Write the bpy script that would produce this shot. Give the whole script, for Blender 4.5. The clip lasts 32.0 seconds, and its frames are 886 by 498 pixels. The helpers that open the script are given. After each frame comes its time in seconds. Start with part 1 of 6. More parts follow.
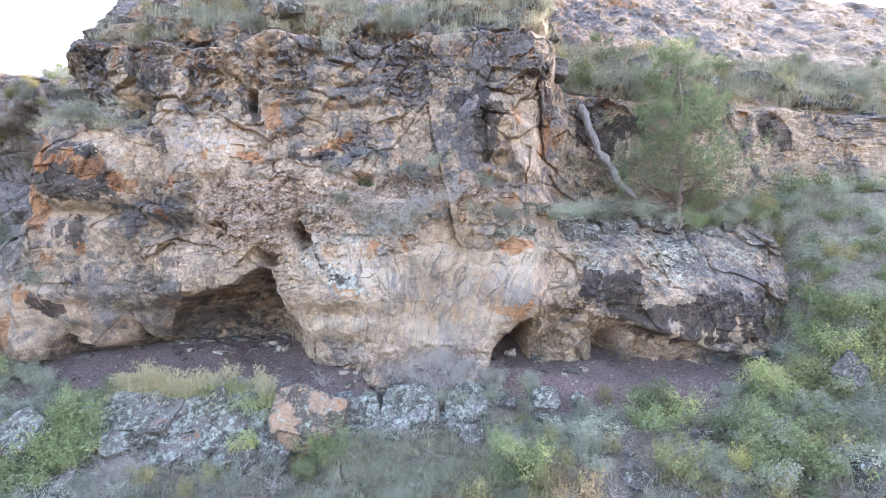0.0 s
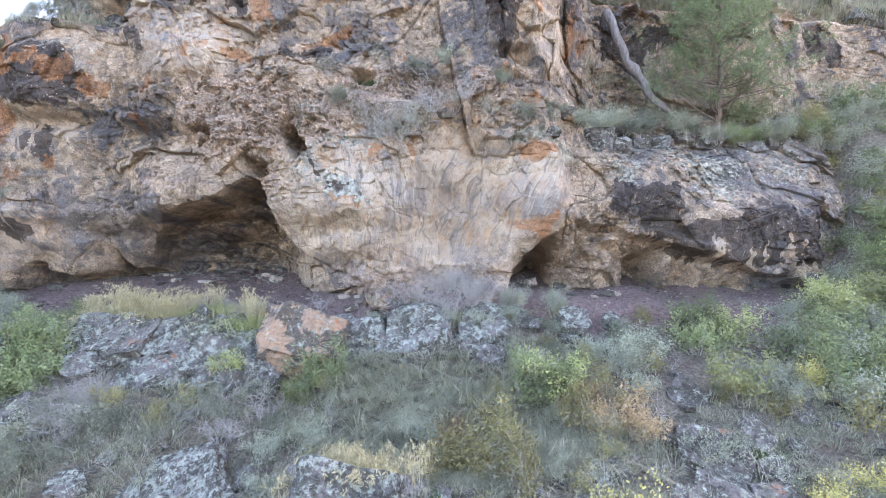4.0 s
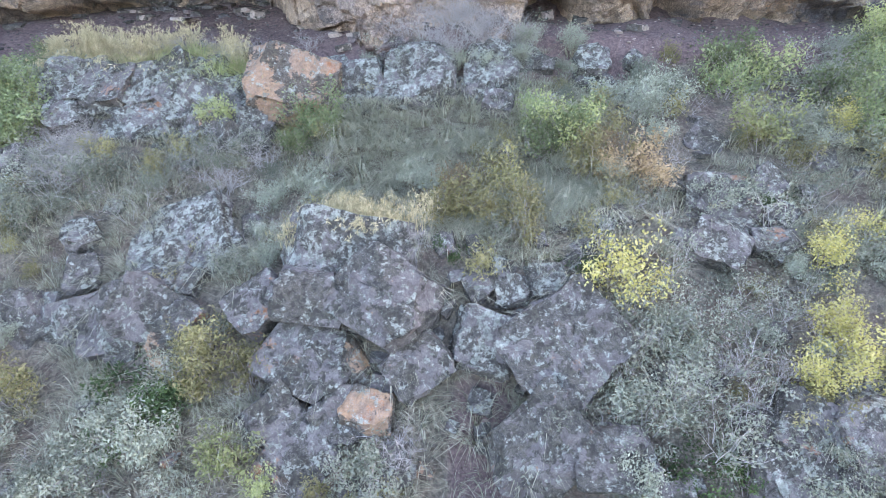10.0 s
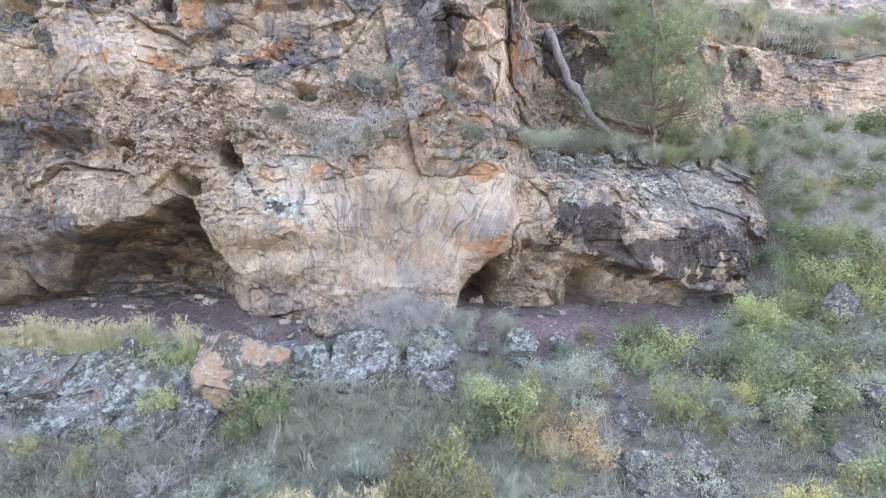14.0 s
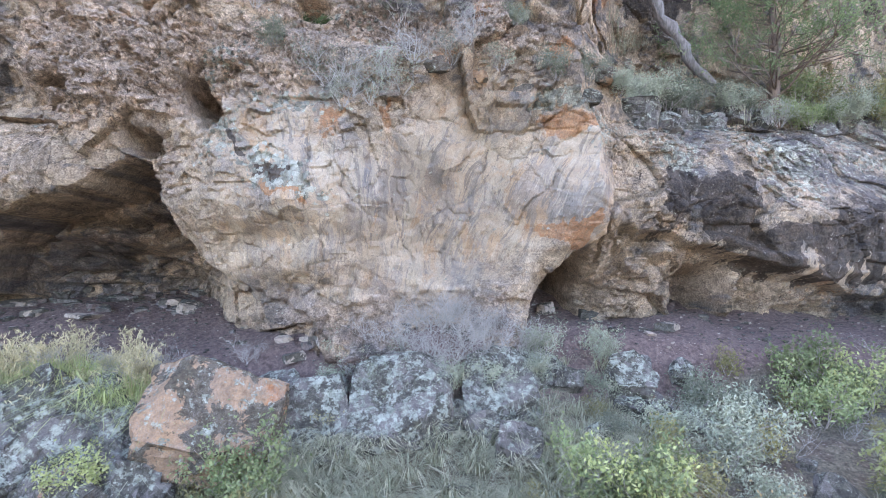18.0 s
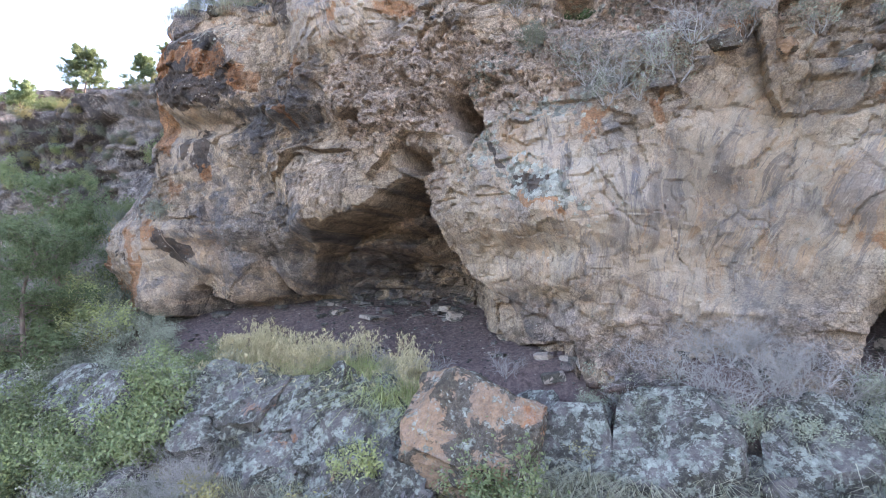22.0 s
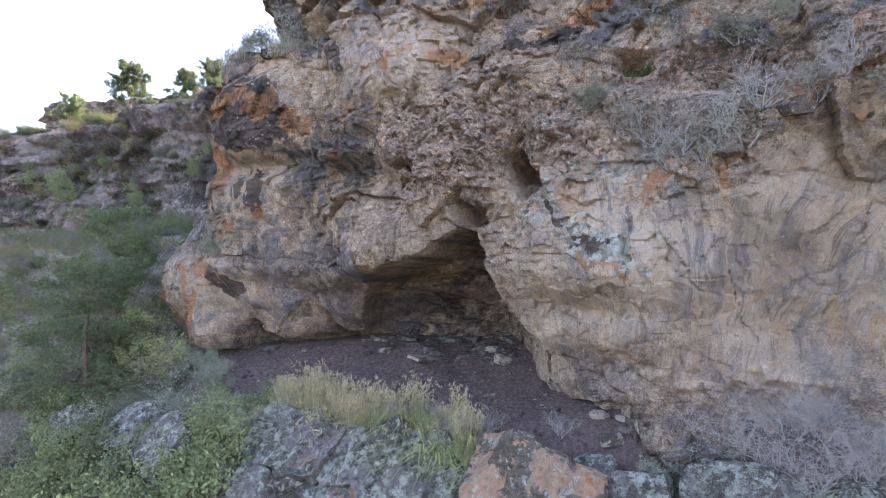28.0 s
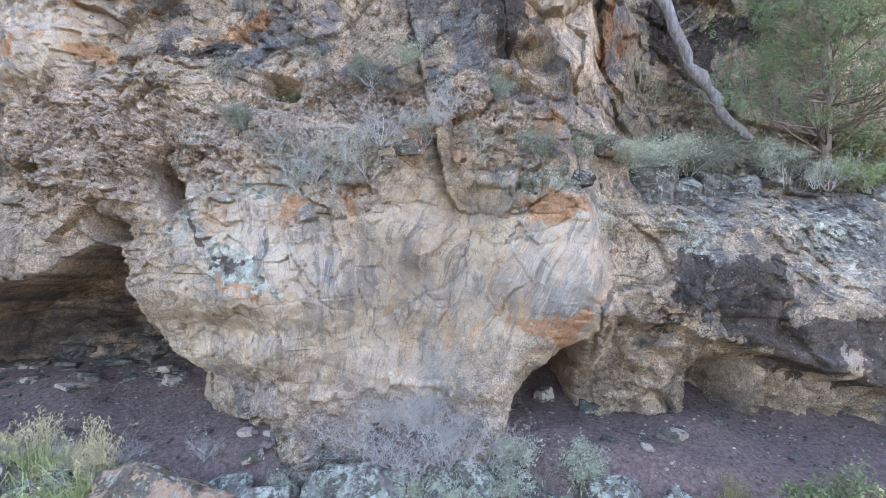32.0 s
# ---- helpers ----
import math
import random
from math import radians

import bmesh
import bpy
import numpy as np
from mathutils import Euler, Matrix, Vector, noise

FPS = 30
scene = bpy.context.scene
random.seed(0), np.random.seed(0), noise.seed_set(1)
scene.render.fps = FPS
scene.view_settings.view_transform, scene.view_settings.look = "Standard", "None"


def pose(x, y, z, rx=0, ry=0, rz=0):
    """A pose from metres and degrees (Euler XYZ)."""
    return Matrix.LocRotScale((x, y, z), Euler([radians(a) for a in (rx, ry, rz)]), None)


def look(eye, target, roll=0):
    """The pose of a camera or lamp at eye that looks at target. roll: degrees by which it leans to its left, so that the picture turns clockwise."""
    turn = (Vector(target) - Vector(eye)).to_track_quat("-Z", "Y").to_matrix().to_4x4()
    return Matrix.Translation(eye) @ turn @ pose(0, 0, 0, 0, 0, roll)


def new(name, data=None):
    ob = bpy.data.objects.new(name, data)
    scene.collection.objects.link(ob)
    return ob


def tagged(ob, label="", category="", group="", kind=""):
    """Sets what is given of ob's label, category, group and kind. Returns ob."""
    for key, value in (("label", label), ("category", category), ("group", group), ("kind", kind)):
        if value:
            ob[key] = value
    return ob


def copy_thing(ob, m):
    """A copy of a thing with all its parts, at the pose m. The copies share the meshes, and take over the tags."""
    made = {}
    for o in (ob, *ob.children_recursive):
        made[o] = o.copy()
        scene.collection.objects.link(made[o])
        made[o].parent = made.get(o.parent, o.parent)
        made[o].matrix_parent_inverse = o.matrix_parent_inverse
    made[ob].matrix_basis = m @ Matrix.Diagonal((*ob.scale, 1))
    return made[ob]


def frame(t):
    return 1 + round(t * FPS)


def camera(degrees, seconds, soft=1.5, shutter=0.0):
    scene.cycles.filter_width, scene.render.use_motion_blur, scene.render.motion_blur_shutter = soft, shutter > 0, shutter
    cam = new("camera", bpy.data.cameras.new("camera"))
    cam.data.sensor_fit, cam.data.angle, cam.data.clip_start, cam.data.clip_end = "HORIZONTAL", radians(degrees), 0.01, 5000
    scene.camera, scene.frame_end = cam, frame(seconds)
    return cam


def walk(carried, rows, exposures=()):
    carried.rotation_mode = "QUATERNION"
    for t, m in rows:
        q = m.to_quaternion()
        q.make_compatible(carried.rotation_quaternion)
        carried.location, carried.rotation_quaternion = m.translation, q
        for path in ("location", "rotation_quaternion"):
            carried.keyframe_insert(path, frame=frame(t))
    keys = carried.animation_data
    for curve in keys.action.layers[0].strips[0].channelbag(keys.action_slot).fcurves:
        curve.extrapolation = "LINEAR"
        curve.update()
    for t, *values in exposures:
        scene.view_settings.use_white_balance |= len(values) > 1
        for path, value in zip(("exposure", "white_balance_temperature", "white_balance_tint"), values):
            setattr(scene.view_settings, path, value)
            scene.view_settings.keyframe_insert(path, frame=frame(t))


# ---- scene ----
cam = camera(79.3, 32.0, 0.6)
METRES, EYE, TILT, LEAN, TURN = 16.0, 1.5, 0.0, 0.0, 0.0
PATH = [
    (0, (-0.217, 0.022, 4.277), (-0.193, 2.021, 4.297), 0.3),
    (0.5, (-0.148, 0.053, 3.729), (-0.129, 2.052, 3.742), 0.2),
    (1, (-0.136, 0.089, 3.118), (-0.118, 2.089, 3.126), 0.1),
    (1.5, (-0.074, 0.14, 2.563), (-0.068, 2.14, 2.57), -0.0),
    (2, (-0.112, 0.283, 2.357), (-0.115, 2.283, 2.362), -0.1),
    (2.5, (-0.173, 0.554, 2.163), (-0.177, 2.554, 2.168), -0.1),
    (3, (-0.226, 0.998, 2.088), (-0.232, 2.998, 2.087), -0.1),
    (3.5, (-0.309, 1.552, 2.0), (-0.313, 3.552, 1.999), -0.1),
    (5.5, (-0.308, 2.681, 1.534), (-0.32, 4.68, 1.537), -0.3),
    (6, (-0.224, 2.616, 1.461), (-0.236, 4.615, 1.395), -0.4),
    (6.5, (-0.165, 2.582, 1.465), (-0.178, 4.572, 1.263), -0.4),
    (6.6, (-0.153, 2.552, 1.469), (-0.167, 4.539, 1.244), -0.3),
    (7, (-0.166, 2.61, 1.559), (-0.18, 4.581, 1.219), -0.4),
    (7.5, (-0.185, 2.63, 1.536), (-0.202, 4.573, 1.062), -0.5),
    (8, (-0.219, 2.639, 1.493), (-0.239, 4.548, 0.898), -0.4),
    (8.5, (-0.239, 2.659, 1.54), (-0.264, 4.523, 0.815), -0.6),
    (9, (-0.239, 2.697, 1.524), (-0.269, 4.51, 0.68), -0.6),
    (9.5, (-0.233, 2.734, 1.635), (-0.267, 4.524, 0.742), -0.8),
    (10, (-0.231, 2.745, 1.708), (-0.266, 4.534, 0.814), -0.8),
    (10.5, (-0.228, 2.759, 2.035), (-0.263, 4.572, 1.193), -0.8),
    (11, (-0.227, 2.738, 2.299), (-0.203, 4.605, 1.582), -0.8),
    (11.5, (-0.242, 2.661, 2.473), (-0.137, 4.571, 1.889), -0.7),
    (12, (-0.306, 2.557, 2.559), (-0.099, 4.495, 2.11), -0.6),
    (12.5, (-0.376, 2.485, 2.575), (-0.078, 4.438, 2.258), -0.5),
    (13, (-0.483, 2.406, 2.583), (-0.104, 4.361, 2.395), -0.4),
    (13.5, (-0.41, 2.399, 2.542), (-0.128, 4.379, 2.491), -0.4),
    (14, (-0.564, 2.317, 2.527), (-0.334, 4.304, 2.518), -0.4),
    (14.5, (-0.53, 2.393, 2.459), (-0.319, 4.382, 2.451), -0.3),
    (16.5, (-0.669, 4.719, 2.33), (-0.491, 6.711, 2.336), -0.4),
    (17, (-0.797, 5.539, 2.326), (-0.621, 7.531, 2.331), -0.3),
    (17.5, (-0.912, 6.268, 2.274), (-0.739, 8.26, 2.278), -0.4),
    (18, (-0.968, 6.742, 2.176), (-0.803, 8.736, 2.184), -0.4),
    (18.5, (-0.928, 6.869, 2.11), (-0.771, 8.863, 2.117), -0.5),
    (19, (-0.823, 6.907, 2.139), (-0.705, 8.904, 2.147), -0.5),
    (19.5, (-0.78, 6.953, 2.193), (-0.851, 8.952, 2.197), -0.6),
    (20, (-0.771, 7.087, 2.207), (-1.119, 9.056, 2.214), -0.7),
    (20.5, (-0.873, 7.229, 2.217), (-1.471, 9.137, 2.238), -0.4),
    (21, (-0.936, 7.391, 2.296), (-1.632, 9.266, 2.32), -0.2),
    (21.5, (-0.976, 7.456, 2.334), (-1.725, 9.31, 2.358), -0.2),
    (22, (-0.981, 7.444, 2.343), (-1.771, 9.281, 2.368), -0.0),
    (22.5, (-0.969, 7.464, 2.382), (-1.778, 9.293, 2.409), 0.1),
    (23, (-0.947, 7.494, 2.393), (-1.768, 9.317, 2.423), 0.2),
    (23.5, (-0.928, 7.483, 2.389), (-1.751, 9.306, 2.417), 0.2),
    (24, (-1.001, 7.307, 2.397), (-1.823, 9.13, 2.424), 0.2),
    (24.5, (-1.122, 7.209, 2.495), (-1.963, 9.024, 2.514), 0.0),
    (25, (-1.205, 7.17, 2.58), (-2.065, 8.976, 2.599), 0.1),
    (25.5, (-1.246, 7.265, 2.736), (-2.122, 9.063, 2.757), 0.2),
    (27.5, (-1.373, 7.331, 3.299), (-2.257, 9.125, 3.323), 0.3),
    (28, (-1.401, 7.199, 3.333), (-2.286, 8.993, 3.356), 0.4),
    (28.5, (-1.401, 7.163, 3.387), (-2.258, 8.97, 3.41), 0.4),
    (29, (-1.311, 7.175, 3.404), (-2.033, 9.04, 3.429), 0.6),
    (29.5, (-1.254, 7.253, 3.508), (-1.811, 9.173, 3.534), 0.7),
    (30, (-1.202, 7.332, 3.612), (-1.644, 9.283, 3.637), 0.7),
    (30.5, (-0.935, 7.518, 3.724), (-1.269, 9.489, 3.75), 0.7),
    (31, (-0.379, 7.676, 3.718), (-0.594, 9.664, 3.745), 0.7),
    (31.5, (0.305, 7.684, 3.72), (0.154, 9.678, 3.745), 0.7),
    (32, (0.68, 7.485, 3.726), (0.601, 9.483, 3.749), 0.7),
]
walk(cam, [(t, look(eye, target, roll)) for t, eye, target, roll in PATH], [(0.0, 3.84, 6800, 24), (3.5, 3.81, 6850, 24), (6.0, 3.78, 6800, 25), (10.0, 3.8, 6800, 23), (13.0, 3.93, 7100, 24), (17.0, 3.75, 6800, 24), (19.0, 3.9, 6750, 23), (21.0, 3.6, 6750, 23), (23.0, 3.44, 6750, 25), (28.0, 3.15, 6800, 26), (30.0, 3.3, 6800, 26), (32.0, 3.75, 6650, 20)])

# ---- world, sun ----
SUN_AZ, SUN_EL = 38.0, 27.0     # degrees: from straight ahead (+y) to the right, and up
world = bpy.data.worlds.new("sky")
scene.world = world
world.use_nodes = True
wn = world.node_tree
wn.nodes.clear()
sky = wn.nodes.new("ShaderNodeTexSky")
sky.sky_type = "NISHITA"
sky.sun_disc = False
sky.sun_elevation = radians(SUN_EL)
sky.sun_rotation = radians(SUN_AZ)
sky.air_density, sky.dust_density, sky.ozone_density = 1.0, 3.0, 1.0
bg = wn.nodes.new("ShaderNodeBackground")
bg.inputs["Strength"].default_value = 0.14
wo = wn.nodes.new("ShaderNodeOutputWorld")
wn.links.new(sky.outputs[0], bg.inputs[0])
wn.links.new(bg.outputs[0], wo.inputs[0])
sun = new("sun", bpy.data.lights.new("sun", "SUN"))
sun.data.energy, sun.data.angle, sun.data.color = 3.0, radians(0.6), (1.0, 0.9, 0.76)
sun.matrix_world = look((0, 0, 40), (-math.sin(radians(SUN_AZ)), -math.cos(radians(SUN_AZ)), 40 - math.tan(radians(SUN_EL))))

# ---- noise on arrays ----
def smooth(a, b, t):
    u = np.clip((np.asarray(t, float) - a) / (b - a), 0, 1)
    return u * u * (3 - 2 * u)


def hashed(ix, iy, iz, seed):
    h = (ix.astype(np.int64) * 374761393 + iy.astype(np.int64) * 668265263 + iz.astype(np.int64) * 2147483647 + seed * 144665) & 0xFFFFFFFF
    h = ((h ^ (h >> 13)) * 1274126177) & 0xFFFFFFFF
    h = ((h ^ (h >> 16)) * 2246822519) & 0xFFFFFFFF
    return ((h ^ (h >> 15)) & 0xFFFFFF) / float(0xFFFFFF)


def vnoise(x, y, z, seed=0):
    """Value noise, -1 to 1."""
    x, y, z = np.broadcast_arrays(np.asarray(x, float), y, z)
    fx, fy, fz = np.floor(x), np.floor(y), np.floor(z)
    ix, iy, iz = fx.astype(np.int64), fy.astype(np.int64), fz.astype(np.int64)
    u, v, w = x - fx, y - fy, z - fz
    u, v, w = (t * t * t * (t * (6 * t - 15) + 10) for t in (u, v, w))
    out = 0
    for a in (0, 1):
        for b in (0, 1):
            for c in (0, 1):
                out = out + hashed(ix + a, iy + b, iz + c, seed) * (u if a else 1 - u) * (v if b else 1 - v) * (w if c else 1 - w)
    return out * 2 - 1


def fbm(x, y, z, octaves=4, seed=0, gain=0.5):
    out, amp = 0, 1.0
    for k in range(octaves):
        out = out + amp * vnoise(x * 2.03 ** k + 17.3 * k, y * 2.03 ** k + 5.1 * k, z * 2.03 ** k - 9.7 * k, seed + k)
        amp *= gain
    return out


def cells(x, z, seed=0, jitter=0.85):
    """Blocks on a plane: each place's block value (0 to 1), a second one, and the distance to the nearest joint."""
    ix, iz = np.floor(x), np.floor(z)
    best = np.full(np.shape(x), 9.0)
    second = best.copy()
    val, val2 = np.zeros(np.shape(x)), np.zeros(np.shape(x))
    zero = np.zeros(np.shape(x), np.int64)
    for a in (-1, 0, 1):
        for b in (-1, 0, 1):
            cx, cz = (ix + a).astype(np.int64), (iz + b).astype(np.int64)
            px = ix + a + 0.5 + jitter * (hashed(cx, cz, zero, seed) - 0.5)
            pz = iz + b + 0.5 + jitter * (hashed(cx, cz, zero + 7, seed) - 0.5)
            d = np.hypot(px - x, pz - z)
            near = d < best
            second = np.where(near, best, np.minimum(second, d))
            v = hashed(cx, cz, zero + 3, seed)
            val2 = np.where(near, hashed(cx, cz, zero + 11, seed), val2)
            val = np.where(near, v, val)
            best = np.where(near, d, best)
    return val, val2, second - best


def facets(x, z, seed):
    """Angular blocks: a step and a tilted plane for each block, and the joint between them (0 to 1)."""
    ix, iz = np.floor(x), np.floor(z)
    best, second = np.full(np.shape(x), 9.0), np.full(np.shape(x), 9.0)
    step_, plane = np.zeros(np.shape(x)), np.zeros(np.shape(x))
    zero = np.zeros(np.shape(x), np.int64)
    for a in (-1, 0, 1):
        for b in (-1, 0, 1):
            cx, cz = (ix + a).astype(np.int64), (iz + b).astype(np.int64)
            px = x - (ix + a + 0.5 + 0.9 * (hashed(cx, cz, zero, seed) - 0.5))
            pz = z - (iz + b + 0.5 + 0.9 * (hashed(cx, cz, zero + 7, seed) - 0.5))
            d = np.maximum(np.abs(px), np.abs(pz)) * 0.5 + np.hypot(px, pz) * 0.5
            near = d < best
            second = np.where(near, best, np.minimum(second, d))
            step_ = np.where(near, hashed(cx, cz, zero + 3, seed) - 0.5, step_)
            plane = np.where(near, (hashed(cx, cz, zero + 5, seed) - 0.5) * px + (hashed(cx, cz, zero + 6, seed) - 0.42) * pz, plane)
            best = np.where(near, d, best)
    return step_, plane, smooth(0.09, 0.0, second - best)


def blob(x, z, x0, z0, rx, rz, p=2.0):
    return np.exp(-(np.abs((x - x0) / rx) ** p + np.abs((z - z0) / rz) ** p))

# ---- the shape of the place ----
CAVE_LIP = ((-15.2, -0.5), (-14.3, 0.6), (-13.7, 0.95), (-13.3, 0.85), (-12.9, 0.8), (-12.65, 1.55), (-12.35, 1.6), (-12.1, 1.3), (-11.6, 1.15), (-10.9, 1.2), (-10.5, 1.35), (-10.38, 1.95), (-10.2, 1.5), (-9.95, 1.3),
            (-9.5, 1.35), (-9.3, 1.9), (-9.0, 2.45), (-8.4, 2.7), (-8.1, 2.92), (-7.3, 3.17), (-6.3, 3.42), (-5.9, 3.7), (-5.6, 3.85), (-5.35, 3.75), (-5.1, 3.15), (-4.85, 2.6), (-4.6, 2.2), (-4.1, 1.8), (-3.5, 1.45), (-2.6, 1.1), (-2.2, 0.2))
HOLLOW_LIP = ((1.3, 0.3), (1.55, 1.3), (2.0, 1.75), (2.4, 2.15), (2.8, 2.4), (3.3, 2.7), (4.6, 2.5), (5.7, 2.15), (6.6, 1.9), (7.5, 1.65), (8.6, 1.3), (10.2, 1.0), (11.0, 0.4))
# plan of the wall at several heights: (x, y) along it
SECTIONS = (
    (0.2, ((-16.5, 18.3), (-13.4, 17.6), (-11.0, 18.4), (-9.0, 19.5), (-4.6, 17.4), (-3.2, 16.9), (-2.4, 16.1), (-1.4, 16.0), (0.0, 16.15), (1.1, 16.1), (1.8, 17.0), (5.0, 17.4), (10.5, 17.6), (12.5, 18.9))),
    (1.2, ((-16.5, 18.2), (-15.4, 17.7), (-13.4, 17.3), (-12.5, 17.9), (-11.0, 18.3), (-9.8, 19.3), (-9.0, 19.4), (-6.0, 18.3), (-4.6, 17.3), (-3.2, 16.9), (-2.4, 16.35), (-1.4, 16.65), (0.0, 16.95), (1.0, 16.6), (1.4, 16.7), (1.8, 17.2), (5.0, 17.4), (7.0, 17.3), (10.5, 17.6), (12.5, 18.9))),
    (2.2, ((-16.5, 18.2), (-15.3, 17.6), (-13.4, 17.1), (-11.6, 17.9), (-10.0, 18.6), (-8.5, 18.2), (-6.0, 17.2), (-4.9, 16.8), (-4.1, 16.6), (-2.4, 16.0), (-1.4, 16.7), (-0.2, 17.4), (0.6, 17.45), (1.3, 16.9), (2.2, 16.3), (2.8, 16.5), (3.4, 17.1), (5.0, 17.3), (6.5, 17.1), (10.3, 17.6), (12.5, 18.9))),
    (3.1, ((-16.5, 18.3), (-15.4, 17.6), (-12.6, 17.0), (-11.0, 17.4), (-9.3, 17.4), (-8.0, 16.45), (-6.5, 16.2), (-5.2, 16.5), (-4.1, 15.95), (-2.7, 15.6), (-1.9, 15.8), (-1.2, 16.35), (-0.3, 17.05), (0.4, 17.3), (0.9, 17.1), (1.4, 16.5), (2.7, 15.9), (3.1, 16.3), (3.5, 17.0), (5.0, 17.35), (6.4, 17.0), (8.3, 17.4), (10.5, 17.7), (11.5, 18.5), (12.5, 19.2))),
    (4.3, ((-15.2, 18.0), (-13.6, 17.4), (-11.7, 17.3), (-10.0, 17.6), (-9.0, 17.0), (-7.5, 16.5), (-6.0, 16.4), (-5.0, 16.6), (-3.7, 16.0), (-2.0, 15.85), (-1.0, 16.1), (0.1, 16.7), (0.6, 17.1), (1.2, 16.7), (1.9, 16.45), (2.7, 16.1), (3.2, 16.9), (4.2, 17.5), (6.4, 17.4), (8.0, 17.9), (9.0, 18.2), (11.8, 18.7), (13.0, 19.6))),
    (5.4, ((-14.5, 18.0), (-13.4, 17.3), (-11.7, 17.2), (-10.5, 17.25), (-8.3, 17.1), (-7.0, 16.6), (-5.0, 16.45), (-3.3, 15.98), (-2.2, 16.2), (-0.4, 16.1), (0.6, 16.7), (1.6, 16.6), (2.4, 16.3), (3.0, 17.2), (4.3, 18.3), (6.0, 19.0), (9.0, 19.4), (12.0, 19.8), (20.0, 21.0))),
    (6.5, ((-14.0, 17.8), (-12.4, 16.95), (-10.2, 17.1), (-8.2, 16.85), (-6.0, 16.7), (-4.6, 16.35), (-3.0, 16.5), (-1.0, 16.5), (0.5, 16.75), (1.3, 16.5), (2.4, 16.9), (3.3, 17.9), (4.2, 19.9), (6.0, 20.7), (10.0, 20.5), (16.0, 22.0), (30.0, 24.0))),
    (8.0, ((-13.8, 17.9), (-12.4, 16.9), (-10.0, 17.2), (-8.5, 17.1), (-7.3, 16.8), (-5.5, 16.85), (-4.0, 17.1), (-1.0, 17.2), (0.5, 16.8), (1.3, 16.2), (2.0, 16.9), (3.0, 17.6), (4.0, 19.6), (5.0, 20.7), (10.0, 20.5), (16.0, 22.2), (30.0, 25.0))),
    (10.0, ((-15.0, 20.0), (-13.0, 19.0), (-11.0, 18.4), (-9.5, 17.8), (-8.5, 17.5), (-6.0, 16.8), (-4.0, 17.1), (-1.5, 17.4), (0.5, 17.0), (2.8, 17.0), (3.6, 17.6), (4.2, 19.8), (5.0, 20.8), (10.0, 20.8), (16.0, 22.3), (30.0, 25.0))),
)
WEST_EDGE = ((0.0, -15.9), (3.2, -15.7), (4.5, -14.7), (5.5, -13.7), (7.9, -13.3), (8.6, -14.3), (9.2, -13.1), (9.7, -12.8), (10.8, -13.5), (12.5, -14.9), (14.0, -15.6))


CRACKS = (((-4.3, 6.6), (-3.85, 5.8), (-3.3, 5.1), (-2.6, 4.68), (-2.1, 5.0), (-1.9, 5.4)), ((-2.58, 3.85), (-2.56, 3.3), (-2.52, 2.88)), ((-2.0, 4.3), (-1.75, 3.9), (-1.95, 3.4), (-1.6, 2.9), (-1.3, 2.6)),
          ((0.95, 5.79), (0.85, 4.9), (0.65, 3.9), (0.5, 3.3), (0.22, 2.49)), ((0.8, 4.88), (1.0, 4.5), (1.45, 4.4), (2.2, 4.8), (2.9, 4.2)), ((-5.1, 8.8), (-5.2, 8.1), (-6.17, 7.62)),
          ((3.4, 4.3), (3.45, 3.6), (3.35, 2.9)), ((5.08, 4.4), (5.1, 3.6), (4.95, 2.6)), ((-7.2, 6.9), (-6.7, 6.55), (-5.8, 6.6), (-4.88, 6.75)), ((-1.3, 6.3), (-0.6, 5.8), (0.0, 5.97)))
CRACKS_HIGH = (((-1.23, 3.29), (-0.89, 2.32), (-0.75, 1.93)), ((-3.42, 8.73), (-3.48, 7.85), (-2.64, 7.41)), ((3.6, 4.55), (5.0, 4.35), (6.2, 4.5)), ((6.5, 3.6), (7.2, 3.0), (8.2, 2.7), (9.6, 3.0)), ((-9.9, 7.6), (-9.6, 6.2), (-9.9, 5.0)),
               ((-3.4, 2.75), (-2.5, 2.6), (-2.2, 2.0), (-2.9, 1.7)), ((1.9, 10.6), (1.9, 9.0), (2.2, 7.4)), ((3.2, 10.3), (3.1, 8.4), (3.2, 6.8)), ((0.6, 9.8), (0.5, 8.4)), ((-1.5, 9.5), (-1.4, 7.6)))


def crack_depth(x, z):
    """Broken edges: along each crack one side stands proud and fades away; the crack itself is a thin gap."""
    wx, wz = x + 0.1 * fbm(x * 2.5, z * 2.5, 70.0, 4, 65), z + 0.1 * fbm(x * 2.5, z * 2.5, 77.0, 4, 67)
    near, lift = np.full(np.shape(x), 9.0), np.zeros(np.shape(x))
    for pts in CRACKS + CRACKS_HIGH:
        for (ax, az), (bx, bz) in zip(pts, pts[1:]):
            span = math.hypot(bx - ax, bz - az)
            t = ((wx - ax) * (bx - ax) + (wz - az) * (bz - az)) / span ** 2
            side = ((wx - ax) * (bz - az) - (wz - az) * (bx - ax)) / span
            d = np.hypot(wx - ax - np.clip(t, 0, 1) * (bx - ax), wz - az - np.clip(t, 0, 1) * (bz - az))
            near = np.minimum(near, d)
            lift = np.maximum(lift, np.where(side > 0, np.exp(-d / 0.45), 0))
    return 0.05 * np.exp(-(near / 0.024) ** 2) - 0.06 * lift


def line(points, x):
    return np.interp(x, [p[0] for p in points], [p[1] for p in points])


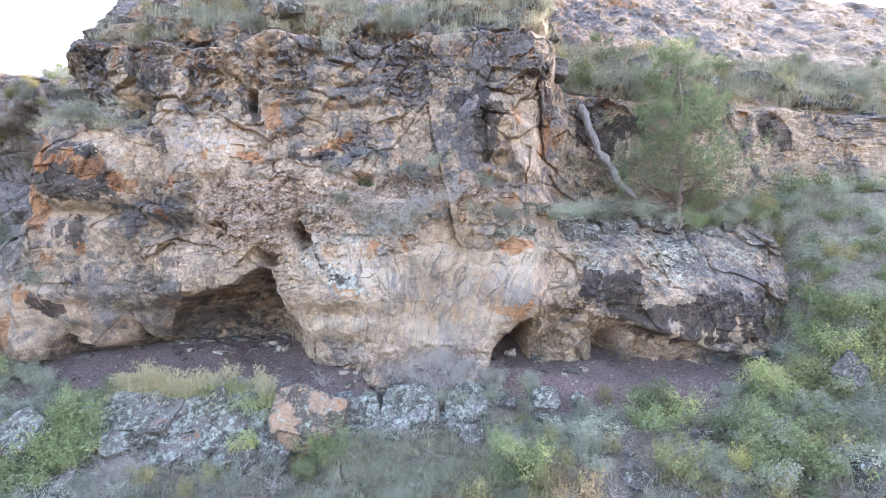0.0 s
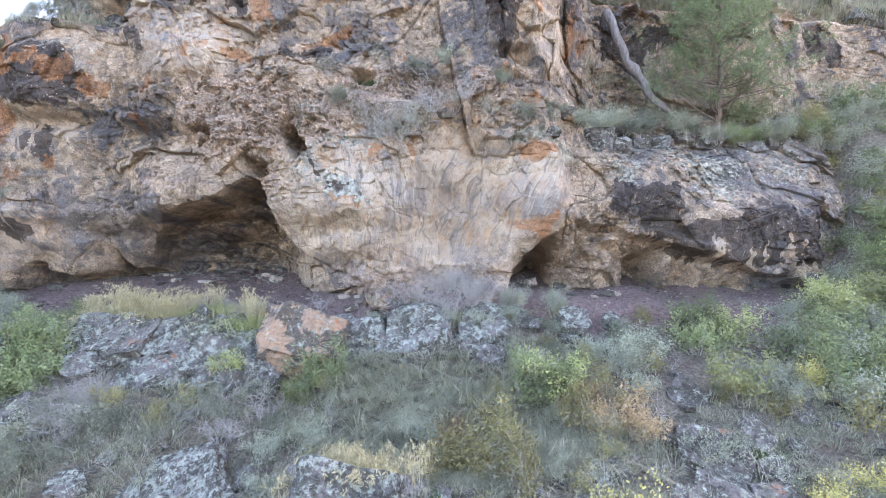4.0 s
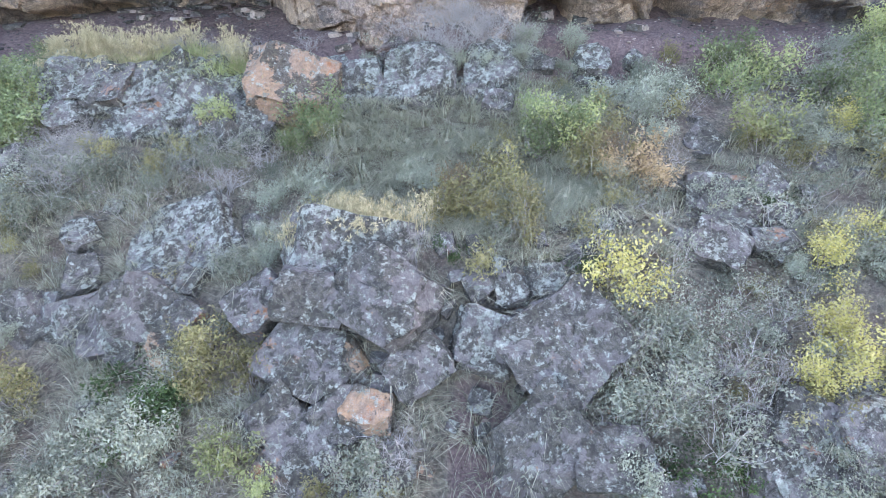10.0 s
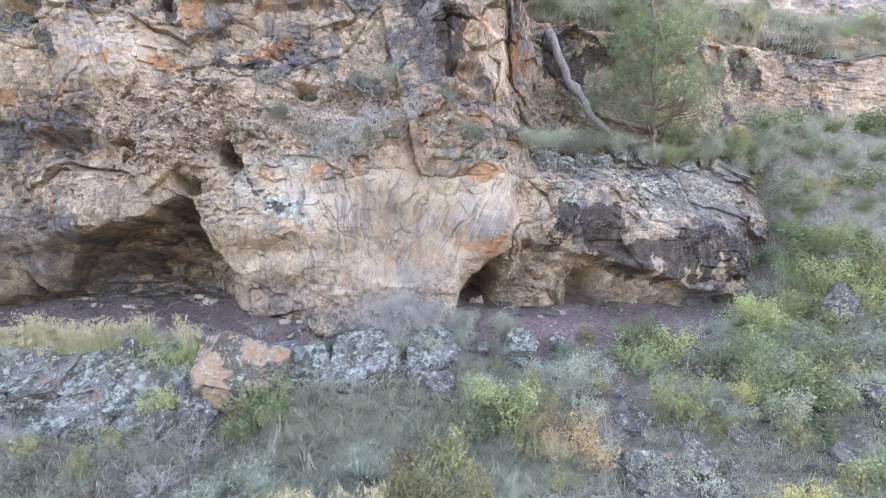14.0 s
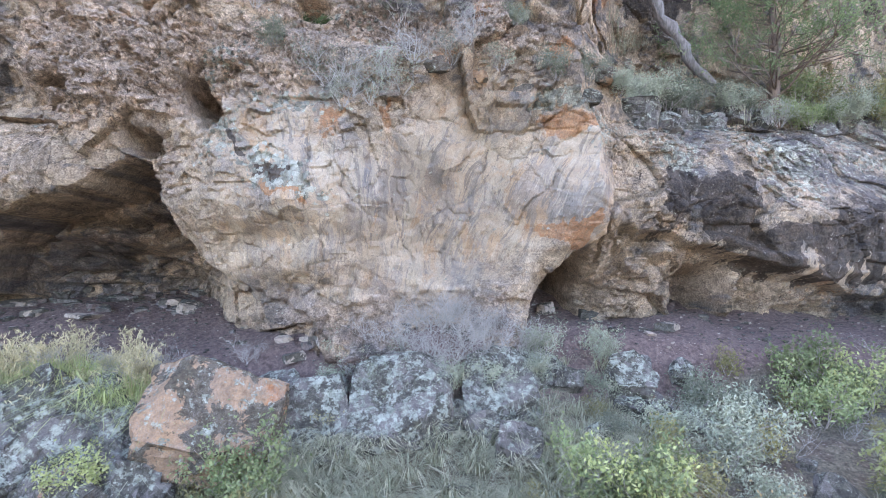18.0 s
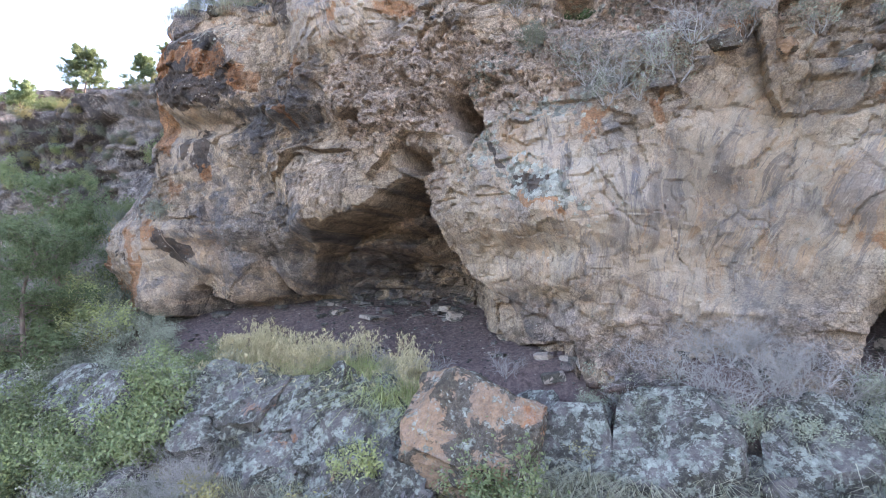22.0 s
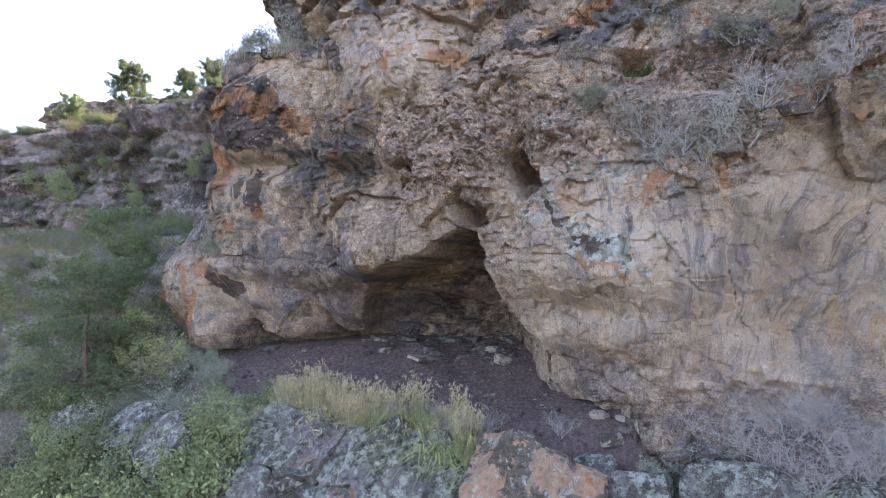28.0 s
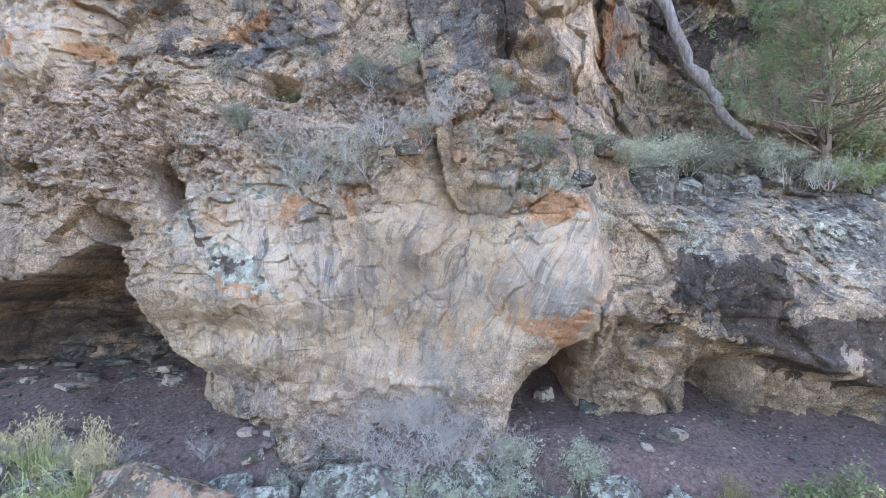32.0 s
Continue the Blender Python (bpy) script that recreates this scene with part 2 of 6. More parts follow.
def block_pattern(x, z):
    """The joints of the rock face at three sizes."""
    hx, hz = x + 0.035 * fbm(x * 2.2, z * 2.2, 2.0, 4, 13), z + 0.035 * fbm(x * 2.2, z * 2.2, 7.0, 4, 23)
    tall = smooth(6.0, 7.5, z) * smooth(-3, 0, x)
    return (facets(hx * (0.55 + 0.25 * tall) + 0.15 * hz, hz * (0.62 - 0.2 * tall), 3), facets(hx * 1.15 - 0.15 * hz, hz * 1.35 + 0.1 * hx, 8),
            facets(hx * 2.9 + 0.3 * hz, hz * 3.3, 9), facets(hx * 7.0 - 1.2 * hz, hz * 8.0, 10))


def plates(x, z):
    """Thin shells flaking off the washed faces."""
    hx, hz = x + 0.1 * fbm(x * 1.4, z * 1.4, 4.0, 5, 73), z + 0.12 * fbm(x * 1.4, z * 1.4, 9.0, 5, 74)
    return facets(hx * 1.5 + 0.55 * hz, hz * 0.8 - 0.2 * hx, 27), facets(hx * 3.6 + 1.2 * hz, hz * 2.1, 28)


def wall_plan(x, z):
    """The large form of the wall, carried from section to section."""
    out = line(SECTIONS[0][1], x)
    for (z0, low), (z1, high) in zip(SECTIONS, SECTIONS[1:]):
        out = out + (line(high, x) - line(low, x)) * smooth(z0, z1, z)
    return out


def cliff_depth(x, z):
    """How far back (y) the rock face stands at each x and height."""
    wx = x + 0.14 * fbm(x * 0.9, z * 0.9, 3.0, 4, 11)
    wz = z + 0.14 * fbm(x * 0.9, z * 0.9, 8.0, 4, 21)
    y = wall_plan(wx, wz) + 0.1 * fbm(x * 0.3, z * 0.3, 1.0, 3, 5)
    lump = lambda *a: blob(wx, wz, *a)
    # west wall: dark buttress over a ledge, folded faces, rounded feet
    y += -0.3 * lump(-11.6, 6.75, 1.5, 0.95, 8) + 0.25 * lump(-11.3, 5.45, 1.2, 0.22, 4)
    y += 1.3 * smooth(8.3, 8.75, wz + 0.1 * (wx + 11)) * smooth(9.9, 9.0, wz) * smooth(-9.3, -10.2, wx)
    y += -0.22 * lump(-12.9, 2.6, 0.7, 0.6, 4) + 0.16 * lump(-12.1, 3.7, 0.5, 0.5, 3) - 0.2 * lump(-14.6, 2.4, 0.7, 0.9, 4)
    feet = lump(-13.4, 1.3, 0.65, 0.5, 3) + lump(-11.1, 1.75, 0.62, 0.65, 3) + lump(-9.8, 1.9, 0.45, 0.8, 3)
    y += -0.45 * feet
    # brow of the cave: a smooth nose under a recess, the ledge over it, the conglomerate mass
    y += -0.12 * lump(-7.6, 3.75, 1.3, 0.5, 3) + 0.4 * lump(-8.4, 4.95, 1.2, 0.38, 4) + 0.45 * lump(-7.1, 4.75, 0.5, 0.3, 3)
    y += -0.35 * lump(-8.9, 5.62, 0.9, 0.2, 4) - 0.25 * lump(-5.8, 5.4, 1.15, 0.9, 4) - 0.18 * lump(-5.2, 4.45, 0.7, 0.35, 4)
    y += -0.3 * lump(-8.35, 6.1, 0.5, 0.28, 4)
    # pale bulge and its overhang
    y += -0.32 * lump(-7.4, 7.2, 1.15, 0.62, 6) - 0.3 * lump(-8.6, 8.4, 0.6, 1.0, 4) + 0.12 * lump(-6.0, 8.2, 0.4, 1.4, 4)
    y += 0.75 * lump(-5.97, 9.1, 0.16, 0.34, 6)
    # belly: broad smooth faces between soft creases
    y += 0.10 * lump(-3.4, 2.2, 0.8, 0.4, 3) - 0.12 * lump(-2.9, 1.95, 0.75, 0.3, 4) + 0.07 * np.sin(2.2 * wx + 1.1 * wz) * lump(-1.2, 3.2, 2.2, 1.3, 4)
    y += -0.14 * lump(1.1, 1.1, 0.75, 0.85, 5) + 0.15 * lump(2.6, 1.9, 0.5, 0.25, 3)
    # scrub gully above the belly
    y += 0.25 * lump(-0.9, 6.3, 1.6, 0.4, 3) + 0.5 * lump(-2.5, 6.6, 0.3, 0.2, 4)
    # roofs of the upper wall
    y += 0.5 * lump(1.6, 7.25, 0.55, 0.2, 4) + 0.35 * lump(1.5, 6.55, 0.35, 0.2, 4) - 0.3 * lump(2.6, 7.75, 0.45, 0.85, 8) - 0.25 * lump(1.7, 8.9, 0.8, 0.6, 6)
    y += -0.25 * lump(-3.5, 9.3, 2.2, 0.25, 6) - 0.2 * lump(-4.5, 10.0, 2.5, 0.3, 6)
    # black blocks, the ledge under them, the sloping slab over them
    y += -0.2 * lump(4.55, 3.25, 0.5, 0.65, 6) - 0.22 * lump(5.75, 2.95, 0.62, 0.75, 8) - 0.28 * lump(8.8, 2.3, 2.0, 0.85, 8)
    y += -0.25 * blob(wx, wz + 0.22 * (wx - 6), 6.2, 2.15, 1.6, 0.16, 4)
    y += smooth(4.2, 5.5, wx) * 0.3 * smooth(3.5, 4.9, wz + 0.12 * (wx - 6))
    # terraces behind the brow
    brow = 11.1 + 0.5 * vnoise(x * 0.4, 3.3, 0.0, 4) - 0.6 * smooth(3.5, 5.0, x)
    y += 1.2 * smooth(brow, brow + 0.6, z) + 0.8 * smooth(brow + 1.3, brow + 2.1, z) + 0.95 * np.clip(z - brow - 2.0, 0, 9) + 0.3 * fbm(x * 0.9, z * 1.2, 30.0, 4, 57, 0.6) * smooth(brow - 0.5, brow + 1, z)
    # west end: the wall turns back
    turn = np.interp(z, [p[0] for p in WEST_EDGE], [p[1] for p in WEST_EDGE]) + 0.12 * fbm(z * 1.3, 1.0, 0.0, 4, 19)
    y += 4.0 * np.maximum(0, turn - x) + 0.35 * smooth(turn + 0.6, turn, x)
    # the cave
    lip = line(CAVE_LIP, x) + 0.05 * fbm(x * 2.6, 0.0, 4.0, 3, 31) + 0.05 * fbm(x * 6.0, z * 4.0, 4.0, 3, 33)
    deep = np.clip(lip - z, 0, 4)
    rear = line(((-9.5, 19.9), (-8.6, 20.5), (-6.0, 20.4), (-5.0, 19.3), (-4.2, 18.1), (-3.2, 17.3), (-2.2, 16.7)), x)
    back = np.maximum(np.where(x > -9.45, rear - y, 1.2), 0.25)
    y += back * (0.55 * smooth(0.0, 0.12, deep) + 0.45 * np.clip((deep - 0.1) / 0.9, 0, 1)) * smooth(-15.0, -14.2, x)
    inside = smooth(0.05, 0.4, deep) * smooth(-9.4, -8.8, x)
    a, b, c = facets(x * 0.8 + 0.2 * z, z * 1.5, 52)
    y += inside * (0.2 * fbm(x * 1.1, z * 1.6, 9.0, 4, 51, 0.6) + 0.5 * a + 0.7 * b + 0.1 * c)
    y += -0.7 * blob(wx, wz, -7.0, 2.55, 1.6, 0.22, 4) * inside - 0.6 * blob(wx, wz, -6.2, 3.1, 0.9, 0.2, 4) * inside
    # the hollow under the black blocks
    lip = line(HOLLOW_LIP, x) + 0.05 * fbm(x * 2.4, 0.0, 6.0, 3, 41) + 0.03 * fbm(x * 6.0, z * 4.0, 4.0, 3, 43)
    deep = np.clip(lip - z, 0, 3)
    y += 0.2 * smooth(0, 0.4, deep) * fbm(x * 1.5, z * 1.8, 19.0, 4, 53, 0.6)
    y += (0.9 + 2.3 * blob(x, z, 2.2, 1.2, 0.62, 1.05, 6) - 0.2 * smooth(2.9, 3.4, x) * smooth(5.0, 4.2, x) + 0.3 * smooth(4.4, 5.2, x) * smooth(9.0, 7.5, x)) * (0.35 * smooth(0, 0.14, deep) + 0.65 * np.clip(deep / 1.0, 0, 1))
    y += 1.1 * blob(wx, wz, 5.6, 1.15, 0.42, 0.42, 4) - 0.5 * blob(wx, wz, 6.35, 1.0, 0.2, 0.6, 4) - 0.4 * blob(wx, wz, 4.4, 1.4, 0.7, 0.8, 3) - 0.35 * blob(wx, wz, 7.6, 0.9, 0.5, 0.5, 3)
    # holes
    jx, jz = x + 0.14 * fbm(x * 3, z * 3, 2.0, 4, 17), z + 0.14 * fbm(x * 3, z * 3, 12.0, 4, 18)
    y += 1.4 * blob(jx + 0.5 * (jz - 4.9), jz, -4.4, 4.9, 0.15, 0.36, 4) + 0.8 * blob(jx, jz, -5.35, 4.15, 0.3, 0.2, 4) + 0.5 * blob(jx, jz, -6.9, 5.15, 0.3, 0.14, 4)
    # rubble apron under the belly
    y += 0.2 * blob(x, z, -0.9, 0.9, 2.6, 0.7, 4) * fbm(x * 1.6, z * 1.6, 60.0, 4, 63, 0.6)
    # joints and blocks: strong above and at the sides, faint on the belly
    belly = np.clip(blob(x, z, -1.4, 2.5, 3.1, 2.1, 6) + blob(x, z, 1.9, 3.2, 1.2, 1.4, 6), 0, 1)
    nose = blob(x, z, -7.8, 3.8, 1.5, 0.6, 4)
    rough = np.clip(0.62 + 0.25 * smooth(9.0, 10.2, z) + 0.15 * smooth(5, 7, x) - 0.47 * belly - 0.45 * np.clip(feet, 0, 1) - 0.45 * nose - 0.35 * blob(x, z, -7.4, 7.4, 1.3, 0.8, 4) - 0.4 * blob(x, z, 8.2, 2.4, 2.8, 0.9, 4) - 0.4 * blob(x, z, 8.0, 3.9, 3.0, 0.75, 4), 0.14, 1.3)
    rough = rough * (1 - 0.75 * smooth(brow + 0.9, brow + 2.2, z))
    rough = rough * (1 - 0.5 * smooth(-9.0, -10.0, x) * smooth(8.8, 7.8, z))
    y += -0.16 * np.abs(np.sin(1.9 * wx + 0.7 * wz + 1.5 * fbm(x * 0.5, z * 0.4, 6.0, 3, 47))) * smooth(-9.6, -10.6, x) * smooth(5.6, 5.0, z) * smooth(1.6, 2.2, z)
    rough = rough * (1 - 0.5 * smooth(6.0, 8.0, x) * smooth(6.0, 7.0, z))
    sizes = block_pattern(x, z)
    calm = 0.2 + 0.8 * smooth(-0.3, 0.3, vnoise(x * 0.5, z * 0.5, 3.0, 46))
    busy = 0.35 + smooth(-0.25, 0.25, vnoise(x * 0.8, z * 0.8, 0.0, 45))
    for (a, b, c), (ka, kb, kc) in zip(sizes, ((0.42, 0.68, 0.06), (0.34 * calm, 0.55 * calm, 0.05), (0.16 * busy, 0.32 * busy, 0.05), (0.08 * busy, 0.17 * busy, 0.03))):
        y += rough * (ka * a + kb * b + kc * c)
    y += crack_depth(x, z)
    (a, b, _), (d, e, _) = plates(x, z)
    y += belly * (0.06 * a + 0.1 * b + 0.025 * d + 0.06 * e)
    # pebbly conglomerate
    peb = pebble_mask(x, z)
    v, v2, gap = cells(x * 5.5, z * 5.5, 12)
    u, u2, gap2 = cells(x * 11.0, z * 11.0, 14)
    y += peb * (0.08 * (v - 0.5) + 0.05 * smooth(0.2, 0.0, gap) + 0.04 * (u - 0.5) + 0.03 * smooth(0.25, 0.0, gap2)) + peb * 0.16 * fbm(x * 1.5, z * 1.9, 0.5, 4, 15, 0.5)
    y += (0.035 + 0.03 * rough) * fbm(x * 1.3, z * 1.3, y * 0.3, 4, 25, 0.55) + 0.014 * (0.4 + rough) * fbm(x * 6, z * 6, 2.0, 3, 35)
    return y


def pebble_mask(x, z):
    return smooth(0.25, 0.7, blob(x, z, -5.9, 5.5, 1.7, 1.15, 4) + 0.75 * blob(x, z, -3.2, 5.6, 1.3, 0.8, 4) + 0.45 * blob(x, z, -8, 3.9, 1.6, 0.6, 4) + 0.7 * blob(x, z, -1.2, 6.3, 2.2, 0.5, 4) + 0.5 * blob(x, z, 1.6, 6.2, 1.0, 0.6, 4) + 0.6 * blob(x, z, -5.2, 3.6, 0.35, 0.7, 4))


def ground_height(x, y):
    """The talus slope, the shelf in front of the caves and the gullies at both ends."""
    yy = y + 0.5 * vnoise(x * 0.3, y * 0.3, 0.0, 61)
    z = np.where(yy < 15.6, -0.35 - 0.62 * (15.6 - yy), -0.35 + 0.0 * yy)
    z = z + 0.55 * smooth(15.4, 16.3, yy + 0.03 * x)
    z = z + 0.27 * np.clip(y - 16.3, 0, 5)
    z = z + 0.28 * blob(x, y, 3.0, 16.0, 3.5, 1.5) + 0.45 * blob(x, y, -0.7, 17.0, 2.3, 0.8, 2)
    # knoll under the boulder pile
    z = z + 0.75 * blob(x, y, -1.0, 10.9, 3.2, 1.1, 2) - 0.3 * blob(x, y, 0.3, 8.0, 1.0, 1.5, 2)
    z = z + 0.75 * smooth(-0.5, 3.0, x) * smooth(15.5, 13.5, y)
    # gullies
    z = z + smooth(10.6, 14.0, x) * (0.8 * np.clip(y - 14.8, 0, 6) + 0.5 * smooth(12, 15, y))
    z = z + smooth(-12.8, -17.0, x) * (0.22 * np.clip(y - 15.5, 0, 40)) - 0.5 * blob(x, y, -12.3, 13.5, 2.5, 2.2)
    z = z + 0.12 * fbm(x * 0.8, y * 0.8, 0.0, 4, 71) + 0.03 * fbm(x * 4, y * 4, 1.0, 2, 75)
    # valley floor far below and behind
    low = -9.5 + 0.6 * vnoise(x * 0.05, y * 0.05, 0.0, 66)
    far = smooth(-2.0, -40.0, y)
    return np.maximum(z, low) * (1 - far) + low * far

# ---- materials ----
def material(name):
    m = bpy.data.materials.new(name)
    m.use_nodes = True
    nt = m.node_tree
    return m, nt, nt.nodes["Principled BSDF"]


def node(nt, kind, ins=None, **props):
    n = nt.nodes.new(kind)
    for k, v in props.items():
        if k == "operation": n.operation = v
        elif k == "data_type": n.data_type = v
        elif k == "attribute_name": n.attribute_name = v
        elif k == "feature": n.feature = v
        elif k == "interpolation_type": n.interpolation_type = v
        elif k == "blend_type": n.blend_type = v
    for k, v in (ins or {}).items():
        if isinstance(v, bpy.types.NodeSocket):
            nt.links.new(v, n.inputs[k])
        else:
            n.inputs[k].default_value = v
    return n


def coords(nt, random_shift=False, scale=(1, 1, 1)):
    tc = node(nt, "ShaderNodeTexCoord")
    out = tc.outputs["Object"]
    if random_shift:
        info = node(nt, "ShaderNodeObjectInfo")
        sh = node(nt, "ShaderNodeMath", {0: info.outputs["Random"], 1: 37.0}, operation="MULTIPLY")
        out = node(nt, "ShaderNodeVectorMath", {0: out, 1: sh.outputs[0]}, operation="ADD").outputs[0]
    if scale != (1, 1, 1):
        out = node(nt, "ShaderNodeVectorMath", {0: out, 1: scale}, operation="MULTIPLY").outputs[0]
    return out


def noise_tex(nt, vec, scale, detail=4, rough=0.6, dist=0.0):
    return node(nt, "ShaderNodeTexNoise", {"Vector": vec, "Scale": scale, "Detail": detail, "Roughness": rough, "Distortion": dist}).outputs[0]


def step(nt, value, a, b, lo=0.0, hi=1.0):
    return node(nt, "ShaderNodeMapRange", {0: value, 1: a, 2: b, 3: lo, 4: hi}, interpolation_type="SMOOTHSTEP").outputs[0]


def calc(nt, op, a, b):
    return node(nt, "ShaderNodeMath", {0: a, 1: b}, operation=op).outputs[0]


def mix(nt, fac, a, b, blend="MIX"):
    n = nt.nodes.new("ShaderNodeMix")
    n.data_type = "RGBA"
    n.blend_type = blend
    for i, v in ((0, fac), (6, a), (7, b)):
        if isinstance(v, bpy.types.NodeSocket):
            nt.links.new(v, n.inputs[i])
        else:
            n.inputs[i].default_value = (*v, 1) if isinstance(v, tuple) and len(v) == 3 else v
    return n.outputs[2]


def finish(nt, bsdf, color, rough, height=None, strength=0.5, distance=0.03):
    nt.links.new(color, bsdf.inputs["Base Color"]) if isinstance(color, bpy.types.NodeSocket) else None
    if isinstance(rough, bpy.types.NodeSocket):
        nt.links.new(rough, bsdf.inputs["Roughness"])
    else:
        bsdf.inputs["Roughness"].default_value = rough
    bsdf.inputs["Specular IOR Level"].default_value = 0.25
    if height is not None:
        b = node(nt, "ShaderNodeBump", {"Height": height, "Strength": strength, "Distance": distance})
        nt.links.new(b.outputs[0], bsdf.inputs["Normal"])


def crusts(nt, vec, scale):
    """Ragged round crusts: the distance from each one's middle, and random values for it."""
    wob = node(nt, "ShaderNodeTexNoise", {"Vector": vec, "Scale": scale * 1.7, "Detail": 5, "Roughness": 0.75}).outputs["Color"]
    wob = node(nt, "ShaderNodeVectorMath", {0: wob, 1: (1.1 / scale,) * 3}, operation="MULTIPLY").outputs[0]
    v = node(nt, "ShaderNodeTexVoronoi", {"Vector": node(nt, "ShaderNodeVectorMath", {0: vec, 1: wob}, operation="ADD").outputs[0], "Scale": scale, "Randomness": 1.0}, feature="F1")
    return v.outputs["Distance"], node(nt, "ShaderNodeSeparateColor", {0: v.outputs["Color"]})


def rock_face():
    m, nt, b = material("cliff_rock")
    vec = coords(nt)
    ca = node(nt, "ShaderNodeAttribute", attribute_name="stain_a")
    cb = node(nt, "ShaderNodeAttribute", attribute_name="stain_b")
    sa = node(nt, "ShaderNodeSeparateColor", {0: ca.outputs["Color"]})
    sb = node(nt, "ShaderNodeSeparateColor", {0: cb.outputs["Color"]})
    dark, orange, lichen = sa.outputs[0], sa.outputs[1], sa.outputs[2]
    white, pebble, soil = sb.outputs[0], sb.outputs[1], sb.outputs[2]
    grey = ca.outputs["Alpha"]
    wide = noise_tex(nt, vec, 0.55, 6, 0.65)
    mid = noise_tex(nt, vec, 2.6, 7, 0.7, 0.4)
    fine = noise_tex(nt, vec, 14.0, 6, 0.75)
    vfine = noise_tex(nt, vec, 60.0, 4, 0.7)
    wander = node(nt, "ShaderNodeTexNoise", {"Vector": vec, "Scale": 0.45, "Detail": 3, "Roughness": 0.55}).outputs["Color"]
    wander = node(nt, "ShaderNodeVectorMath", {0: wander, 1: (0.9, 0.8, 0.4)}, operation="MULTIPLY").outputs[0]
    at = node(nt, "ShaderNodeSeparateXYZ", {0: vec}).outputs
    fan = calc(nt, "MULTIPLY", node(nt, "ShaderNodeMapRange", {0: at[0], 1: -4.4, 2: 0.6, 3: -0.45, 4: 0.5}).outputs[0], calc(nt, "SUBTRACT", at[2], 3.0))
    run = node(nt, "ShaderNodeVectorMath", {0: vec, 1: node(nt, "ShaderNodeCombineXYZ", {0: fan}).outputs[0]}, operation="SUBTRACT").outputs[0]
    run = node(nt, "ShaderNodeVectorMath", {0: run, 1: wander}, operation="ADD").outputs[0]
    stretched = lambda *k: node(nt, "ShaderNodeVectorMath", {0: run, 1: k}, operation="MULTIPLY").outputs[0]
    streak = noise_tex(nt, stretched(3.4, 1.3, 0.55), 1.0, 9, 0.72, 0.5)
    beds = noise_tex(nt, coords(nt, scale=(0.5, 0.5, 5.5)), 1.0, 5, 0.7, 0.6)
    drift = node(nt, "ShaderNodeMix", {0: white, 2: mid, 3: streak}).outputs[0]
    tone = calc(nt, "ADD", cb.outputs["Alpha"], calc(nt, "MULTIPLY", calc(nt, "SUBTRACT", drift, 0.5), 0.6))
    col = mix(nt, step(nt, tone, 0.15, 0.4), (0.15, 0.146, 0.15), (0.25, 0.215, 0.182))
    col = mix(nt, step(nt, tone, 0.4, 0.62), col, (0.39, 0.31, 0.23))
    col = mix(nt, step(nt, tone, 0.62, 0.92), col, (0.425, 0.345, 0.26))
    col = mix(nt, calc(nt, "MULTIPLY", step(nt, beds, 0.5, 0.72), 0.35), col, (0.33, 0.21, 0.15))
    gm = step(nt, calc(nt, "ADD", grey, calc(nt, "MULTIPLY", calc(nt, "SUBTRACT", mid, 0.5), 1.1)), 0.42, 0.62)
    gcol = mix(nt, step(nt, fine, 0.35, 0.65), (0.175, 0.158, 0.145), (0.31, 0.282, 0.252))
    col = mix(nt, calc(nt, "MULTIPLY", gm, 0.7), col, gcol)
    plain = calc(nt, "SUBTRACT", 1.0, calc(nt, "MULTIPLY", white, 0.7))
    # mottled crusts
    crust = noise_tex(nt, vec, 4.5, 10, 0.82, 0.25)
    crust2 = noise_tex(nt, coords(nt, scale=(1.0, 1.0, 0.8)), 7.5, 9, 0.85, 0.2)
    amount = calc(nt, "ADD", calc(nt, "MULTIPLY", grey, 0.09), calc(nt, "MULTIPLY", wide, 0.12))
    col = mix(nt, calc(nt, "MULTIPLY", step(nt, calc(nt, "ADD", crust, amount), 0.62, 0.66), calc(nt, "MULTIPLY", plain, 0.6)), col, (0.125, 0.108, 0.10))
    col = mix(nt, calc(nt, "MULTIPLY", step(nt, calc(nt, "SUBTRACT", crust, calc(nt, "MULTIPLY", amount, 0.5)), 0.40, 0.35), calc(nt, "MULTIPLY", plain, 0.5)), col, (0.39, 0.335, 0.28))
    col = mix(nt, calc(nt, "MULTIPLY", step(nt, crust2, 0.58, 0.64), calc(nt, "MULTIPLY", plain, 0.45)), col, (0.22, 0.145, 0.105))
    # blue-grey and pale water streaks
    col = mix(nt, calc(nt, "MULTIPLY", step(nt, streak, 0.53, 0.6), calc(nt, "MULTIPLY", white, 0.8)), col, (0.24, 0.216, 0.192))
    col = mix(nt, calc(nt, "MULTIPLY", step(nt, streak, 0.46, 0.40), calc(nt, "MULTIPLY", white, 0.55)), col, (0.41, 0.35, 0.28))
    warm = noise_tex(nt, stretched(0.9, 0.9, 0.6), 1.0, 7, 0.68, 0.6)
    col = mix(nt, calc(nt, "MULTIPLY", step(nt, warm, 0.53, 0.58), calc(nt, "MULTIPLY", white, 0.6)), col, (0.40, 0.265, 0.16))
    band = noise_tex(nt, stretched(1.9, 0.8, 0.34), 1.0, 8, 0.68, 0.5)
    col = mix(nt, calc(nt, "MULTIPLY", step(nt, band, 0.53, 0.555), calc(nt, "MULTIPLY", white, 0.62)), col, (0.235, 0.212, 0.19))
    col = mix(nt, calc(nt, "MULTIPLY", step(nt, band, 0.455, 0.43), calc(nt, "MULTIPLY", white, 0.6)), col, (0.40, 0.345, 0.27))
